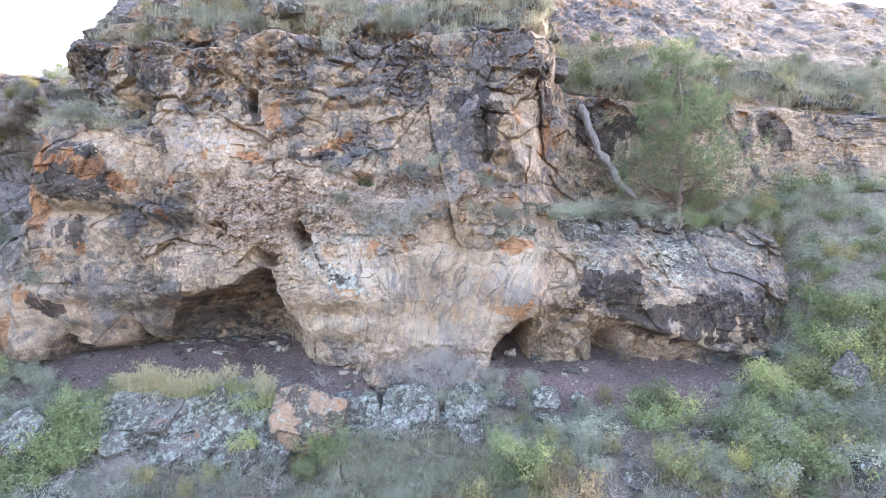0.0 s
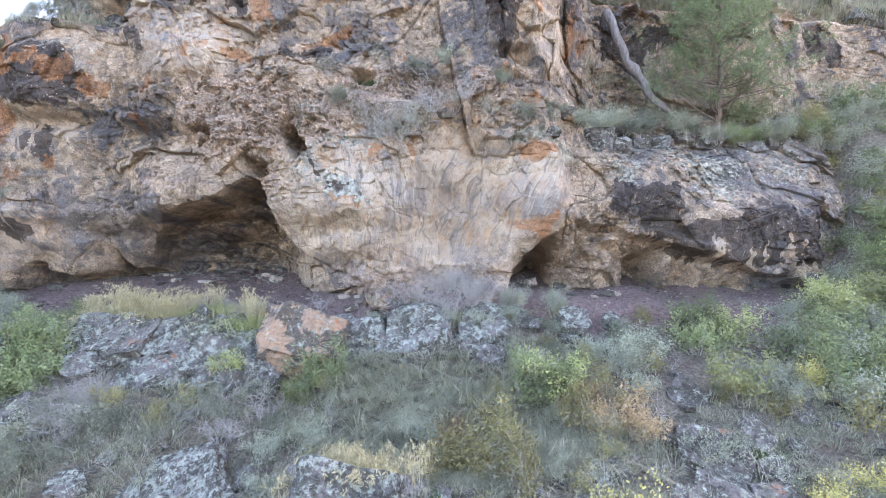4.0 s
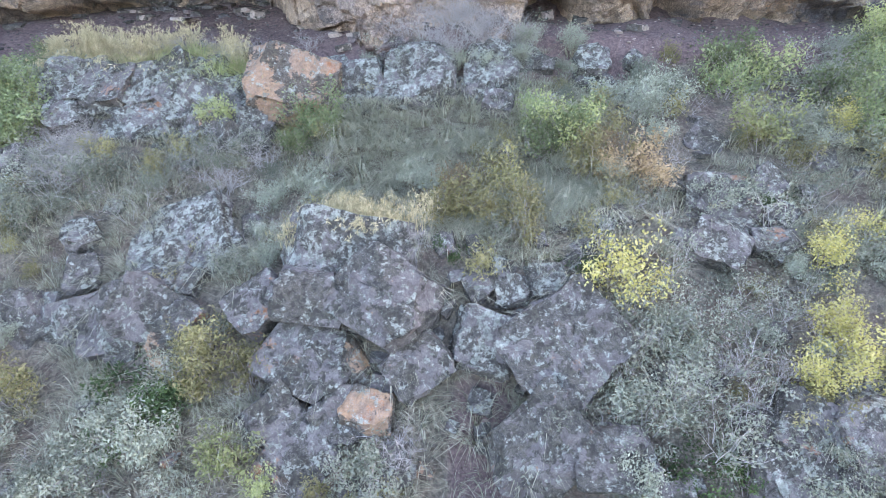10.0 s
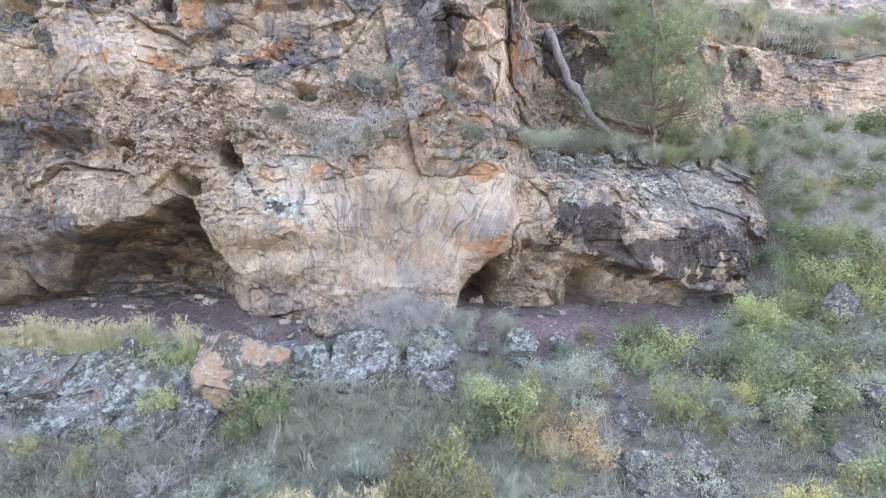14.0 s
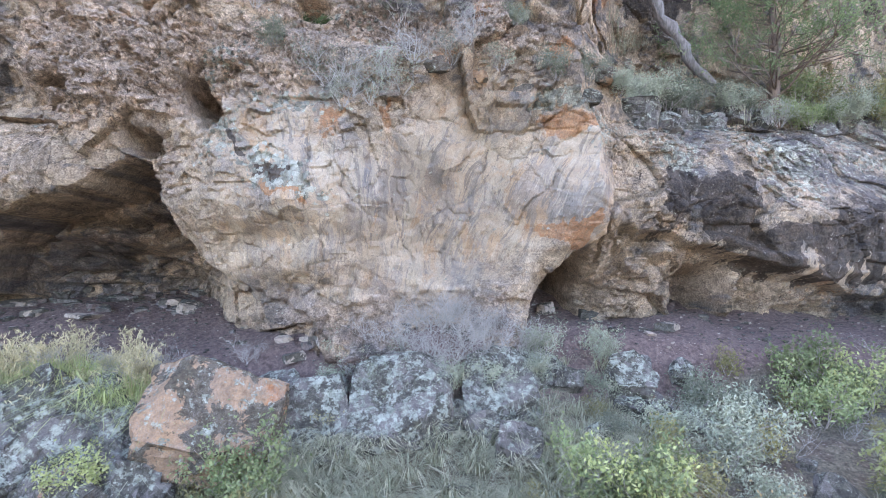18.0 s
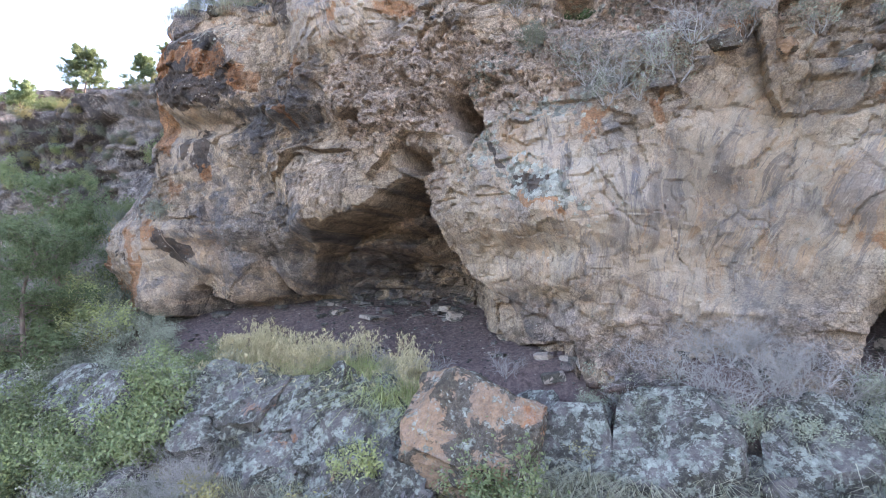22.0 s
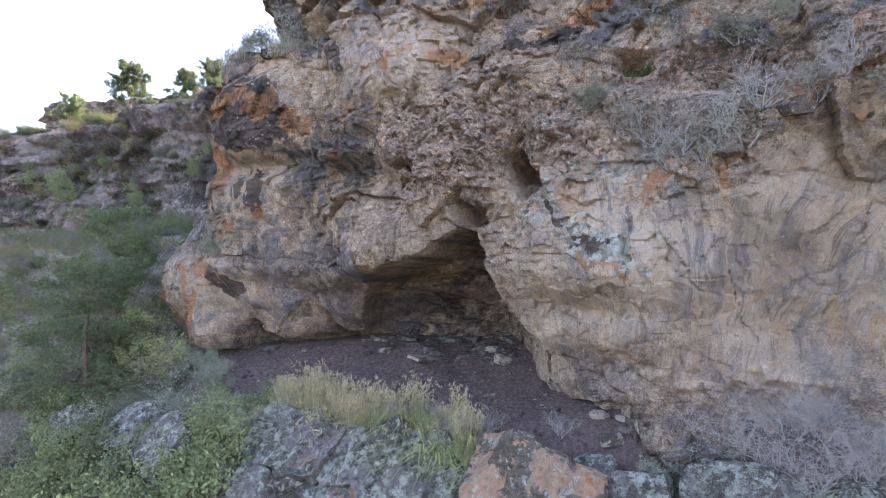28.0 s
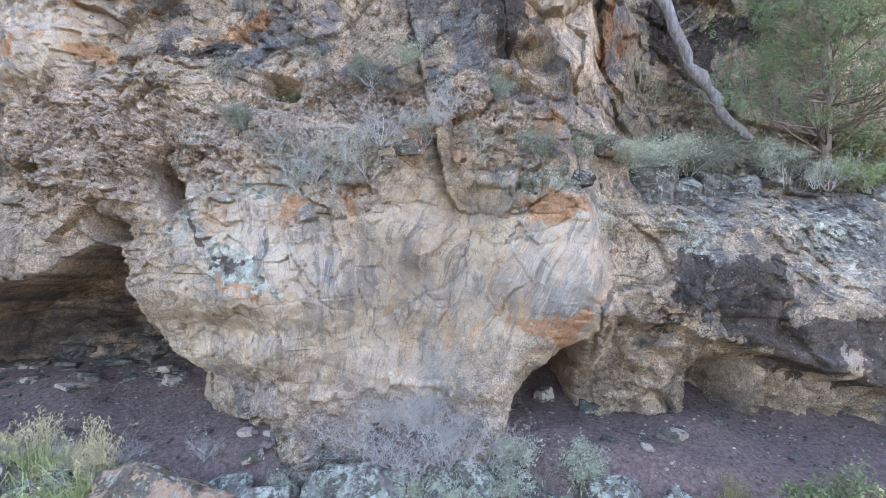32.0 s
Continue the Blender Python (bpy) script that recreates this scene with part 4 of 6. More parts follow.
    orange += 0.6 * s(-5.4, 8.6, 0.3, 0.5) + 0.55 * s(-1.6, 7.2, 0.5, 0.2) + 0.6 * s(0.6, 6.6, 0.3, 0.2) + 0.6 * s(-0.1, 5.9, 0.3, 0.2) + 0.7 * s(2.3, 8.7, 0.2, 0.5) + 0.5 * s(3.5, 8.2, 0.25, 0.9) + 0.6 * s(4.2, 8.6, 0.3, 0.7) + 0.4 * s(1.7, 7.1, 0.4, 0.14) + 0.35 * s(-0.8, 3.6, 0.3, 0.15)
    orange += 0.22 * smooth(9.4, 10.5, z) + 0.2 * smooth(10, 12, x) * smooth(6.5, 7.5, z) * smooth(10.8, 9.8, z) + 0.4 * s(8.3, 1.2, 1.0, 0.3)
    # grey-green crust lichen
    lichen = 1.3 * s(-3.0, 3.5, 0.62, 0.45) + 0.8 * s(-3.9, 4.2, 0.4, 0.55) + 0.6 * s(-2.3, 3.1, 0.4, 0.3) + 1.2 * lean(0.5, 2.3, 4.9, 0.75, 0.22) + 0.8 * s(3.0, 4.4, 0.3, 0.5) + 0.7 * s(-3.1, 4.9, 0.5, 0.3) + 0.6 * s(-4.0, 5.6, 0.5, 0.4) + 0.7 * s(-1.9, 4.75, 0.8, 0.3)
    lichen += 0.9 * s(4.9, 4.15, 0.7, 0.3) + 0.75 * s(7.6, 3.85, 1.1, 0.7) + 0.6 * s(9.8, 3.9, 1.2, 0.6) + 0.5 * smooth(3.3, 4.2, x) * smooth(4.0, 4.7, z) * smooth(6.4, 5.6, z) + 0.45 * s(11.6, 3.2, 0.5, 1.3)
    lichen += 0.3 * smooth(8.8, 10.5, z) + 0.5 * s(-11.0, 7.6, 1.0, 0.45) + 0.45 * s(-13.6, 3.6, 1.1, 0.5) + 0.45 * s(-1.0, 6.5, 2.0, 0.5) + 0.4 * smooth(-13.6, -14.4, x) * smooth(3.2, 4.2, z) + 0.3 * s(-9.6, 8.4, 0.8, 0.6)
    lichen = lichen - 0.3 * east - 0.9 * lean(-0.6, -3.02, 3.42, 0.32, 0.17) - 1.2 * lean(0.6, -3.75, 4.05, 0.08, 0.2)
    # washed, streaky faces
    white = 1.0 * belly + 0.9 * s(-7.3, 7.7, 1.6, 1.3) + 0.7 * s(-12.0, 5.3, 0.9, 0.8) + 0.8 * s(-13.3, 2.5, 2.2, 0.9) + 0.75 * s(2.6, 7.9, 0.5, 0.7) + 0.8 * s(8.7, 2.0, 1.8, 0.7) + 0.5 * s(-3.5, 8.6, 1.8, 0.6)
    pebble = pebble_mask(x2, z2) + 0.7 * s(-0.9, 0.9, 2.6, 0.5) + 0.4 * s(5, 1.3, 3, 0.5)
    soil = 0.75 * smooth(0.75, 0.15, z - 0.12 * np.clip(y - 17, 0, 6)) + 0.5 * s(-0.9, 6.55, 0.8, 0.2)
    # cave: depth behind the wall plan, used to paint shade into grey and tone
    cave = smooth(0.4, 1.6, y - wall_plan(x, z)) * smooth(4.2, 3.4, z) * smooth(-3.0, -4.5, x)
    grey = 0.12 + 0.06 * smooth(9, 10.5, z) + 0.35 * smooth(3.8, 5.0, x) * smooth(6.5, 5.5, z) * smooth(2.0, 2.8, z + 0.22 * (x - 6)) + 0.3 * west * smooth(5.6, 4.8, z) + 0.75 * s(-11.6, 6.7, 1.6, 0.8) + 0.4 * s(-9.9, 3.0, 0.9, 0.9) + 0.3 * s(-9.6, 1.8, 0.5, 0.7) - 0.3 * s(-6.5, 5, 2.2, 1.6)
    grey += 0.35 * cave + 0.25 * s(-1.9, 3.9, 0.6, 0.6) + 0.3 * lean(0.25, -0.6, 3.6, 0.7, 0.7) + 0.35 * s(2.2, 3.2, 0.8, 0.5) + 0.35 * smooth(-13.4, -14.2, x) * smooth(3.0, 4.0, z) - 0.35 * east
    # lightness: each block has its own; the belly is clouded and washed instead; the cave is painted darker as shade
    (a1, _, _), (a2, _, _), (a3, _, _), (a4, _, _) = block_pattern(x, z)
    (p1, _, _), (p2, _, _) = plates(x, z)
    cloud = fbm(x * 0.9 + 0.35 * z, z * 0.6, 40.0, 5, 95, 0.6)
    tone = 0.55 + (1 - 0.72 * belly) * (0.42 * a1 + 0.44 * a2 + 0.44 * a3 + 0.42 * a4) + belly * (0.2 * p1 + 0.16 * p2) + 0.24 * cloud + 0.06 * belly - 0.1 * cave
    tone += 0.3 * s(-2.9, 2.1, 0.75, 0.5) + 0.25 * s(-1.0, 1.9, 1.0, 0.4) + 0.22 * lean(0.6, 0.1, 2.8, 0.5, 0.8) + 0.2 * s(0.2, 4.6, 0.6, 0.7) + 0.22 * s(1.3, 2.6, 0.4, 0.35) - 0.2 * lean(0.25, -0.7, 3.7, 0.4, 0.7) - 0.2 * s(-1.7, 3.0, 0.25, 0.7) - 0.28 * s(2.2, 3.15, 0.75, 0.5) + 0.2 * lean(0.3, -4.2, 2.8, 0.3, 0.8)
    tone += 0.25 * s(-7.2, 7.6, 1.5, 1.2) + 0.35 * s(2.6, 7.9, 0.4, 0.5) + 0.3 * s(1.8, 7.0, 0.4, 0.12) + 0.2 * s(-8.2, 4.3, 1.7, 1.0) + 0.22 * s(-5.8, 5.4, 1.7, 1.2) + 0.2 * s(-10.6, 5.0, 0.7, 0.6) + 0.2 * s(3.9, 3.2, 0.35, 0.6) + 0.3 * blob(x2, z2 + 0.22 * (x2 - 6), 6.0, 2.1, 1.7, 0.2, 4) + 0.4 * s(4.4, 1.5, 1.5, 0.9, p=6) + 0.3 * s(7.0, 1.1, 1.4, 0.6, p=6) + 0.2 * s(-13.6, 1.3, 0.7, 0.4) + 0.16 * s(-11.0, 1.9, 0.6, 0.6)
    tone += -0.35 * s(-11.6, 6.7, 1.5, 0.8) - 0.2 * s(-12.5, 2.8, 0.9, 0.6) - 0.2 * s(-0.9, 0.8, 2.6, 0.5) - 0.12 * smooth(9.2, 10.5, z) - 0.12 * smooth(4.5, 6, x) * smooth(6.5, 5.5, z) + 0.1 * east - 0.25 * s(-3.2, 7.3, 1.6, 0.22) - 0.18 * s(-1.0, 6.5, 2.2, 0.5) - 0.25 * smooth(-13.4, -14.2, x) * smooth(3.0, 4.0, z)
    tone += 0.3 * drips
    patch = (1 - belly) * (1 - 0.7 * np.clip(pebble, 0, 1)) * smooth(3.4, 4.6, z + 2.5 * west) * smooth(11, 9, x)
    orange += 0.26 * patch * smooth(0.12, 0.4, fbm(x * 0.85, z * 1.1, 50.0, 5, 97, 0.6))
    tone += patch * (0.25 * smooth(0.1, 0.35, fbm(x * 0.9, z * 0.7, 60.0, 5, 98, 0.6)) - 0.3 * smooth(0.1, 0.35, fbm(x * 1.0, z * 0.75, 70.0, 5, 99, 0.6)))
    dark += 0.26 * patch * smooth(0.25, 0.5, fbm(x * 1.1, z * 0.8, 80.0, 5, 100, 0.6)) + 0.2 * smooth(0.2, 0.45, a1 * 0.6 - a2 * 0.6) * (1 - belly)
    orange += 0.28 * smooth(0.2, 0.42, a2 * 0.7 + a3 * 0.4) * (1 - belly) * smooth(5.0, 7.0, z)
    return np.stack([dark, orange, lichen, grey], -1), np.stack([white, pebble, soil, np.clip(tone, 0.02, 1)], -1)


# ---- large structure ----
def cliff():
    xs = np.concatenate([np.arange(-20, -17.0, 0.2), np.arange(-17.0, 12.6, 0.03), np.arange(12.6, 18, 0.09), np.arange(18, 50, 0.3)])
    zs = np.concatenate([np.arange(-0.6, 12.4, 0.03), np.arange(12.4, 13.6, 0.06), np.arange(13.6, 21, 0.12)])
    X, Z = np.meshgrid(xs, zs, indexing="ij")
    X, Z = X.ravel(), Z.ravel()
    Y = cliff_depth(X, Z)
    me = array_mesh("cliff", np.stack([X, Y, Z], 1), grid_faces(len(xs), len(zs)), ROCK)
    me.set_sharp_from_angle(angle=radians(24))
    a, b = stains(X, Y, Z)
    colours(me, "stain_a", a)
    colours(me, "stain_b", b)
    return tagged(new("cliff", me), "tan and grey volcanic cliff with caves, dark streaks and orange lichen", "cliff", kind="structure")


cliff()


def far_depth(X, Z):
    """How far back the distant cliff stands, and the height of its rim."""
    top = 17.4 + 0.7 * vnoise(X * 0.12, 2.0, 0.0, 104) + 0.10 * (X + 30)
    Y = 37 + 0.25 * (X + 30) + 1.2 * fbm(X * 0.12, Z * 0.2, 0.0, 3, 101) + 4.5 * smooth(-1.6, 1.0, Z - top) + 14 * smooth(0.5, 2.2, Z - top) + 1.5 * smooth(6.0, 12.0, Z)
    a, b, c = facets(X * 0.4, Z * 0.55, 105)
    Y += 1.1 * a + 1.6 * b + 0.2 * c
    a, b, c = facets(X * 1.1, Z * 1.3, 107)
    Y += 0.5 * a + 0.8 * b + 0.1 * c + 0.15 * fbm(X * 0.9, Z * 0.9, 0.0, 4, 109)
    return Y, top


def far_cliff():
    xs, zs = np.arange(-75, -10, 0.17), np.arange(2.0, 22.0, 0.15)
    X, Z = np.meshgrid(xs, zs, indexing="ij")
    X, Z = X.ravel(), Z.ravel()
    Y, top = far_depth(X, Z)
    me = array_mesh("far_cliff", np.stack([X, Y, Z], 1), grid_faces(len(xs), len(zs)), ROCK)
    one = np.ones_like(X)
    a = np.stack([0.5 * one + 0.3 * fbm(X * 0.3, Z * 0.3, 0.0, 3, 111), 0.12 + 0.25 * fbm(X * 0.2, Z * 0.3, 3.0, 3, 113), 0.2 + 0.25 * smooth(0, -4, top - Z - 3), 0.9 * one], -1)
    b = np.stack([0.1 * one, 0 * one, 0.5 * smooth(0.0, 1.5, Z - top), 0.14 * one], -1)
    colours(me, "stain_a", a)
    colours(me, "stain_b", b)
    return tagged(new("cliff_far", me), "dark distant basalt cliff band below a scrubby rim", "cliff", kind="structure")


far_cliff()


def ground_sheet():
    def spread(core, far):
        out = np.concatenate([-far[::-1] + core[0], core, far + core[-1]])
        return out
    far = np.cumsum(0.2 * 1.25 ** np.arange(36))
    far = far[far < 2500]
    xs = spread(np.arange(-18, 16.01, 0.11), far)
    ys = spread(np.arange(4, 23.01, 0.11), far)
    X, Y = np.meshgrid(xs, ys, indexing="ij")
    X, Y = X.ravel(), Y.ravel()
    Z = ground_height(X, Y)
    Z = np.where(Y > 42, np.minimum(Z, 8.0), Z)
    me = array_mesh("ground", np.stack([X, Y, Z], 1), grid_faces(len(xs), len(ys)), EARTH)
    bare = smooth(15.1, 15.7, Y + 0.0 * (X + 3) + 0.4 * vnoise(X * 0.7, Y * 0.7, 0.0, 77)) * smooth(-13.6, -12.4, X) * smooth(10.5, 8.5, X)
    bare = np.maximum(bare, 0.8 * blob(X, Y, 0.2, 8.4, 0.6, 1.3, 4))
    colours(me, "cover", np.stack([1 - bare] * 3 + [np.ones_like(X)], -1))
    return tagged(new("ground", me), "stony reddish-brown talus slope with dry litter and scrub", "ground", kind="structure")


ground_sheet()


# ---- boulders and stones ----
def boulder_mesh(name, seed, mat, cuts=12, flat=0.8, edge=0.11, worn=2):
    """An angular block: a cube cut by random planes, its edges worn, then split along joints and roughened."""
    rnd = random.Random(seed)
    bm = bmesh.new()
    bmesh.ops.create_cube(bm, size=1.0)
    for k in range(cuts):
        n = Vector((rnd.gauss(0, 1), rnd.gauss(0, 1), rnd.gauss(0, 0.9))).normalized()
        d = 0.5 * (abs(n.x) + abs(n.y) + abs(n.z)) * rnd.uniform(0.66, 0.88)
        cut = bmesh.ops.bisect_plane(bm, geom=bm.verts[:] + bm.edges[:] + bm.faces[:], plane_co=n * d, plane_no=n, clear_outer=True)
        rim = [e for e in cut["geom_cut"] if isinstance(e, bmesh.types.BMEdge)]
        if len(rim) > 2:
            bmesh.ops.edgeloop_fill(bm, edges=rim)
    bmesh.ops.remove_doubles(bm, verts=bm.verts[:], dist=0.03)
    if worn:
        bmesh.ops.bevel(bm, geom=bm.edges[:], offset=0.016, segments=worn, profile=0.6, affect="EDGES", clamp_overlap=True)
    for k in range(4):
        bmesh.ops.triangulate(bm, faces=bm.faces[:])
        long = [e for e in bm.edges if e.calc_length() > edge]
        if not long:
            break
        bmesh.ops.subdivide_edges(bm, edges=long, cuts=1)
    bmesh.ops.triangulate(bm, faces=bm.faces[:])
    bmesh.ops.recalc_face_normals(bm, faces=bm.faces[:])
    bm.verts.index_update()
    v = np.array([p.co for p in bm.verts])
    n = np.array([p.normal for p in bm.verts])
    f = np.array([[p.index for p in q.verts] for q in bm.faces])
    bm.free()
    o = seed * 3.7
    sides = [facets(v[:, i] * 2.3 + o, v[:, j] * 2.3 - o, seed + i) for i, j in ((1, 2), (0, 2), (0, 1))]
    k = np.argmax(np.abs(n), axis=1)
    a, b, c = (np.choose(k, [side[m] for side in sides]) for m in range(3))
    rough = 0.05 * a + 0.07 * b - 0.025 * c + 0.03 * fbm(v[:, 0] * 2.6 + o, v[:, 1] * 2.6, v[:, 2] * 2.6, 3, seed) + 0.022 * fbm(v[:, 0] * 9 + o, v[:, 1] * 9, v[:, 2] * 9, 3, seed + 5)
    v = v + n * rough[:, None]
    lo, hi = v.min(0), v.max(0)
    v = (v - (lo + hi) / 2) / (hi - lo) * np.array((1.0, rnd.uniform(0.8, 1.0), flat * rnd.uniform(0.85, 1.0)))
    me = array_mesh(name, v, f, mat)
    me.set_sharp_from_angle(angle=radians(22))
    return me


BLOCKS = {}
for key, mat in (("grey", STONE_GREY), ("pale", STONE_PALE), ("red", STONE_RED), ("tan", STONE_TAN), ("dark", STONE_DARK)):
    BLOCKS[key] = [boulder_mesh("boulder_" + key, 10 * len(BLOCKS) + k + 1, mat, edge=0.11) for k in range(5)]
PEBBLES = {key: [boulder_mesh("stone_" + key, 200 + 10 * len(key) + k, mat, 6, 0.6, 0.6, 1) for k in range(3)] for key, mat in (("grey", STONE_GREY), ("tan", STONE_TAN), ("dark", STONE_DARK))}
CHIPS = {key: [boulder_mesh("chip_" + key, 300 + 10 * len(key) + k, mat, 3, 0.6, 2.0, 0) for k in range(3)] for key, mat in (("grey", STONE_GREY), ("tan", STONE_TAN), ("dark", STONE_DARK))}
BOULDER_LABEL = {"grey": "angular grey basalt boulder with pale lichen patches on the slope", "pale": "grey boulder thickly crusted with pale green lichen",
                 "red": "rust-red angular boulder with a bare broken face", "tan": "pale tan tuff stone lying on bare earth", "dark": "dark purplish scoria stone on bare earth"}
pick = random.Random(5)


def boulder(x, y, z, size, key, tall=1.0, sink=0.3, turn=None, deep=1.0):
    """A boulder as wide as size, its middle seen at height z, on the ground there."""
    ob = new("boulder", BLOCKS[key][pick.randrange(5)])
    ob.scale = (size, size * deep, size * tall)
    slope = 0.8 if y < 16.2 else 0.0
    lie = Matrix.Rotation(slope, 3, "X") @ Euler((pick.uniform(-0.25, 0.25), pick.uniform(-0.25, 0.25), pick.uniform(-0.8, 0.8) if turn is None else turn)).to_matrix()
    ob.rotation_euler = lie.to_euler()
    ob.location = (x, y, z - (0.12 * size if y < 16.2 else 0.0))
    return tagged(ob, BOULDER_LABEL[key], "boulder", "boulders on the slope")


# ---- plants ----
def tubes(lines, sides=4):
    """Tapered tubes along polylines of (point, radius)."""
    vs, fs, n = [], [], 0
    ang = np.arange(sides) * 2 * np.pi / sides
    for pts in lines:
        p = np.array([q[0] for q in pts], float)
        r = np.array([q[1] for q in pts], float)
        d = np.gradient(p, axis=0)
        d /= np.linalg.norm(d, axis=1)[:, None] + 1e-9
        ref = np.where(np.abs(d[:, 2:3]) > 0.8, np.array([[1.0, 0, 0]]), np.array([[0, 0, 1.0]]))
        u = np.cross(d, ref)
        u /= np.linalg.norm(u, axis=1)[:, None] + 1e-9
        w = np.cross(d, u)
        ring = p[:, None, :] + r[:, None, None] * (np.cos(ang)[None, :, None] * u[:, None, :] + np.sin(ang)[None, :, None] * w[:, None, :])
        vs.append(ring.reshape(-1, 3))
        k = len(p)
        for i in range(k - 1):
            for j in range(sides):
                a, b = n + i * sides + j, n + i * sides + (j + 1) % sides
                fs.append((a, b, b + sides, a + sides))
        n += k * sides
    return np.concatenate(vs), np.array(fs)


def grow(rnd, start, way, length, radius, levels, kids, wobble=0.25, up=0.15, steps=5, spread=0.7, lines=None, tips=None):
    """A branching stem: fills lines with polylines and tips with the points of the last twigs."""
    p, d = np.array(start, float), np.array(way, float)
    d /= np.linalg.norm(d)
    pts = []
    for k in range(steps + 1):
        t = k / steps
        pts.append((p.copy(), radius * (1 - 0.75 * t)))
        d = d + wobble * np.array((rnd.gauss(0, 1), rnd.gauss(0, 1), rnd.gauss(0, 0.7))) * 0.5 + np.array((0, 0, up * 0.5))
        d /= np.linalg.norm(d)
        p = p + d * length / steps
    lines.append(pts)
    if levels == 0:
        tips.extend((pts[k][0], pts[min(k + 1, steps)][0] - pts[k - 1][0]) for k in range(max(1, steps - 3), steps + 1))
        return
    for k in range(kids):
        i = rnd.randint(max(1, steps // 2 - 1), steps)
        base = pts[i][0]
        dd = d + spread * np.array((rnd.gauss(0, 1), rnd.gauss(0, 1), rnd.gauss(0, 0.6)))
        grow(rnd, base, dd, length * rnd.uniform(0.5, 0.8), max(pts[i][1] * 0.8, radius * 0.5), levels - 1, kids, wobble, up, max(3, steps - 1), spread, lines, tips)


def leaves(rnd, tips, per, size, jitter, slim=0.5, lift=0.3):
    """Small folded leaves round the tips."""
    g = np.random.RandomState(rnd.randrange(10 ** 6))
    c = np.repeat(np.array([t[0] for t in tips]), per, axis=0)
    c = c + g.normal(0, jitter, c.shape)
    n = len(c)
    a = g.normal(0, 1, (n, 3))
    a[:, 2] += lift
    a /= np.linalg.norm(a, axis=1)[:, None]
    b = np.cross(a, g.normal(0, 1, (n, 3)))
    b /= np.linalg.norm(b, axis=1)[:, None]
    s = size * g.uniform(0.6, 1.3, (n, 1))
    nrm = np.cross(a, b)
    v = np.stack([c - a * s * 0.5, c + b * s * slim * 0.5 + nrm * s * 0.08, c + a * s * 0.5, c - b * s * slim * 0.5 + nrm * s * 0.08], 1).reshape(-1, 3)
    return v, np.arange(4 * n).reshape(n, 4)


def shrub(name, label, seed, stems, height, levels, kids, per, leaf, leaf_mat, wood_mat, jitter=0.05, lean=0.8, radius=0.012, slim=0.5, spread=0.7, up=0.15, group="shrubs on the slope", category="shrub", wobble=0.3):
    rnd = random.Random(seed)
    lines, tips = [], []
    for k in range(stems):
        a = rnd.uniform(0, 6.28)
        grow(rnd, (0.06 * math.cos(a), 0.06 * math.sin(a), -0.08), (lean * math.cos(a) * rnd.uniform(0.3, 1), lean * math.sin(a) * rnd.uniform(0.3, 1), 1), height * rnd.uniform(0.45, 0.75), radius * rnd.uniform(0.7, 1.2), levels, kids, wobble, up, 5, spread, lines, tips)
    root = new(name)
    tagged(root, label, category, group)
    v, f = tubes(lines, 3)
    part("wood", array_mesh("wood", v, f, wood_mat), root)
    if per:
        v, f = leaves(rnd, tips, per, leaf, jitter, slim)
        part("foliage", array_mesh("foliage", v, f, leaf_mat, False), root)
    root.location = (0, -300, -60)
    return root


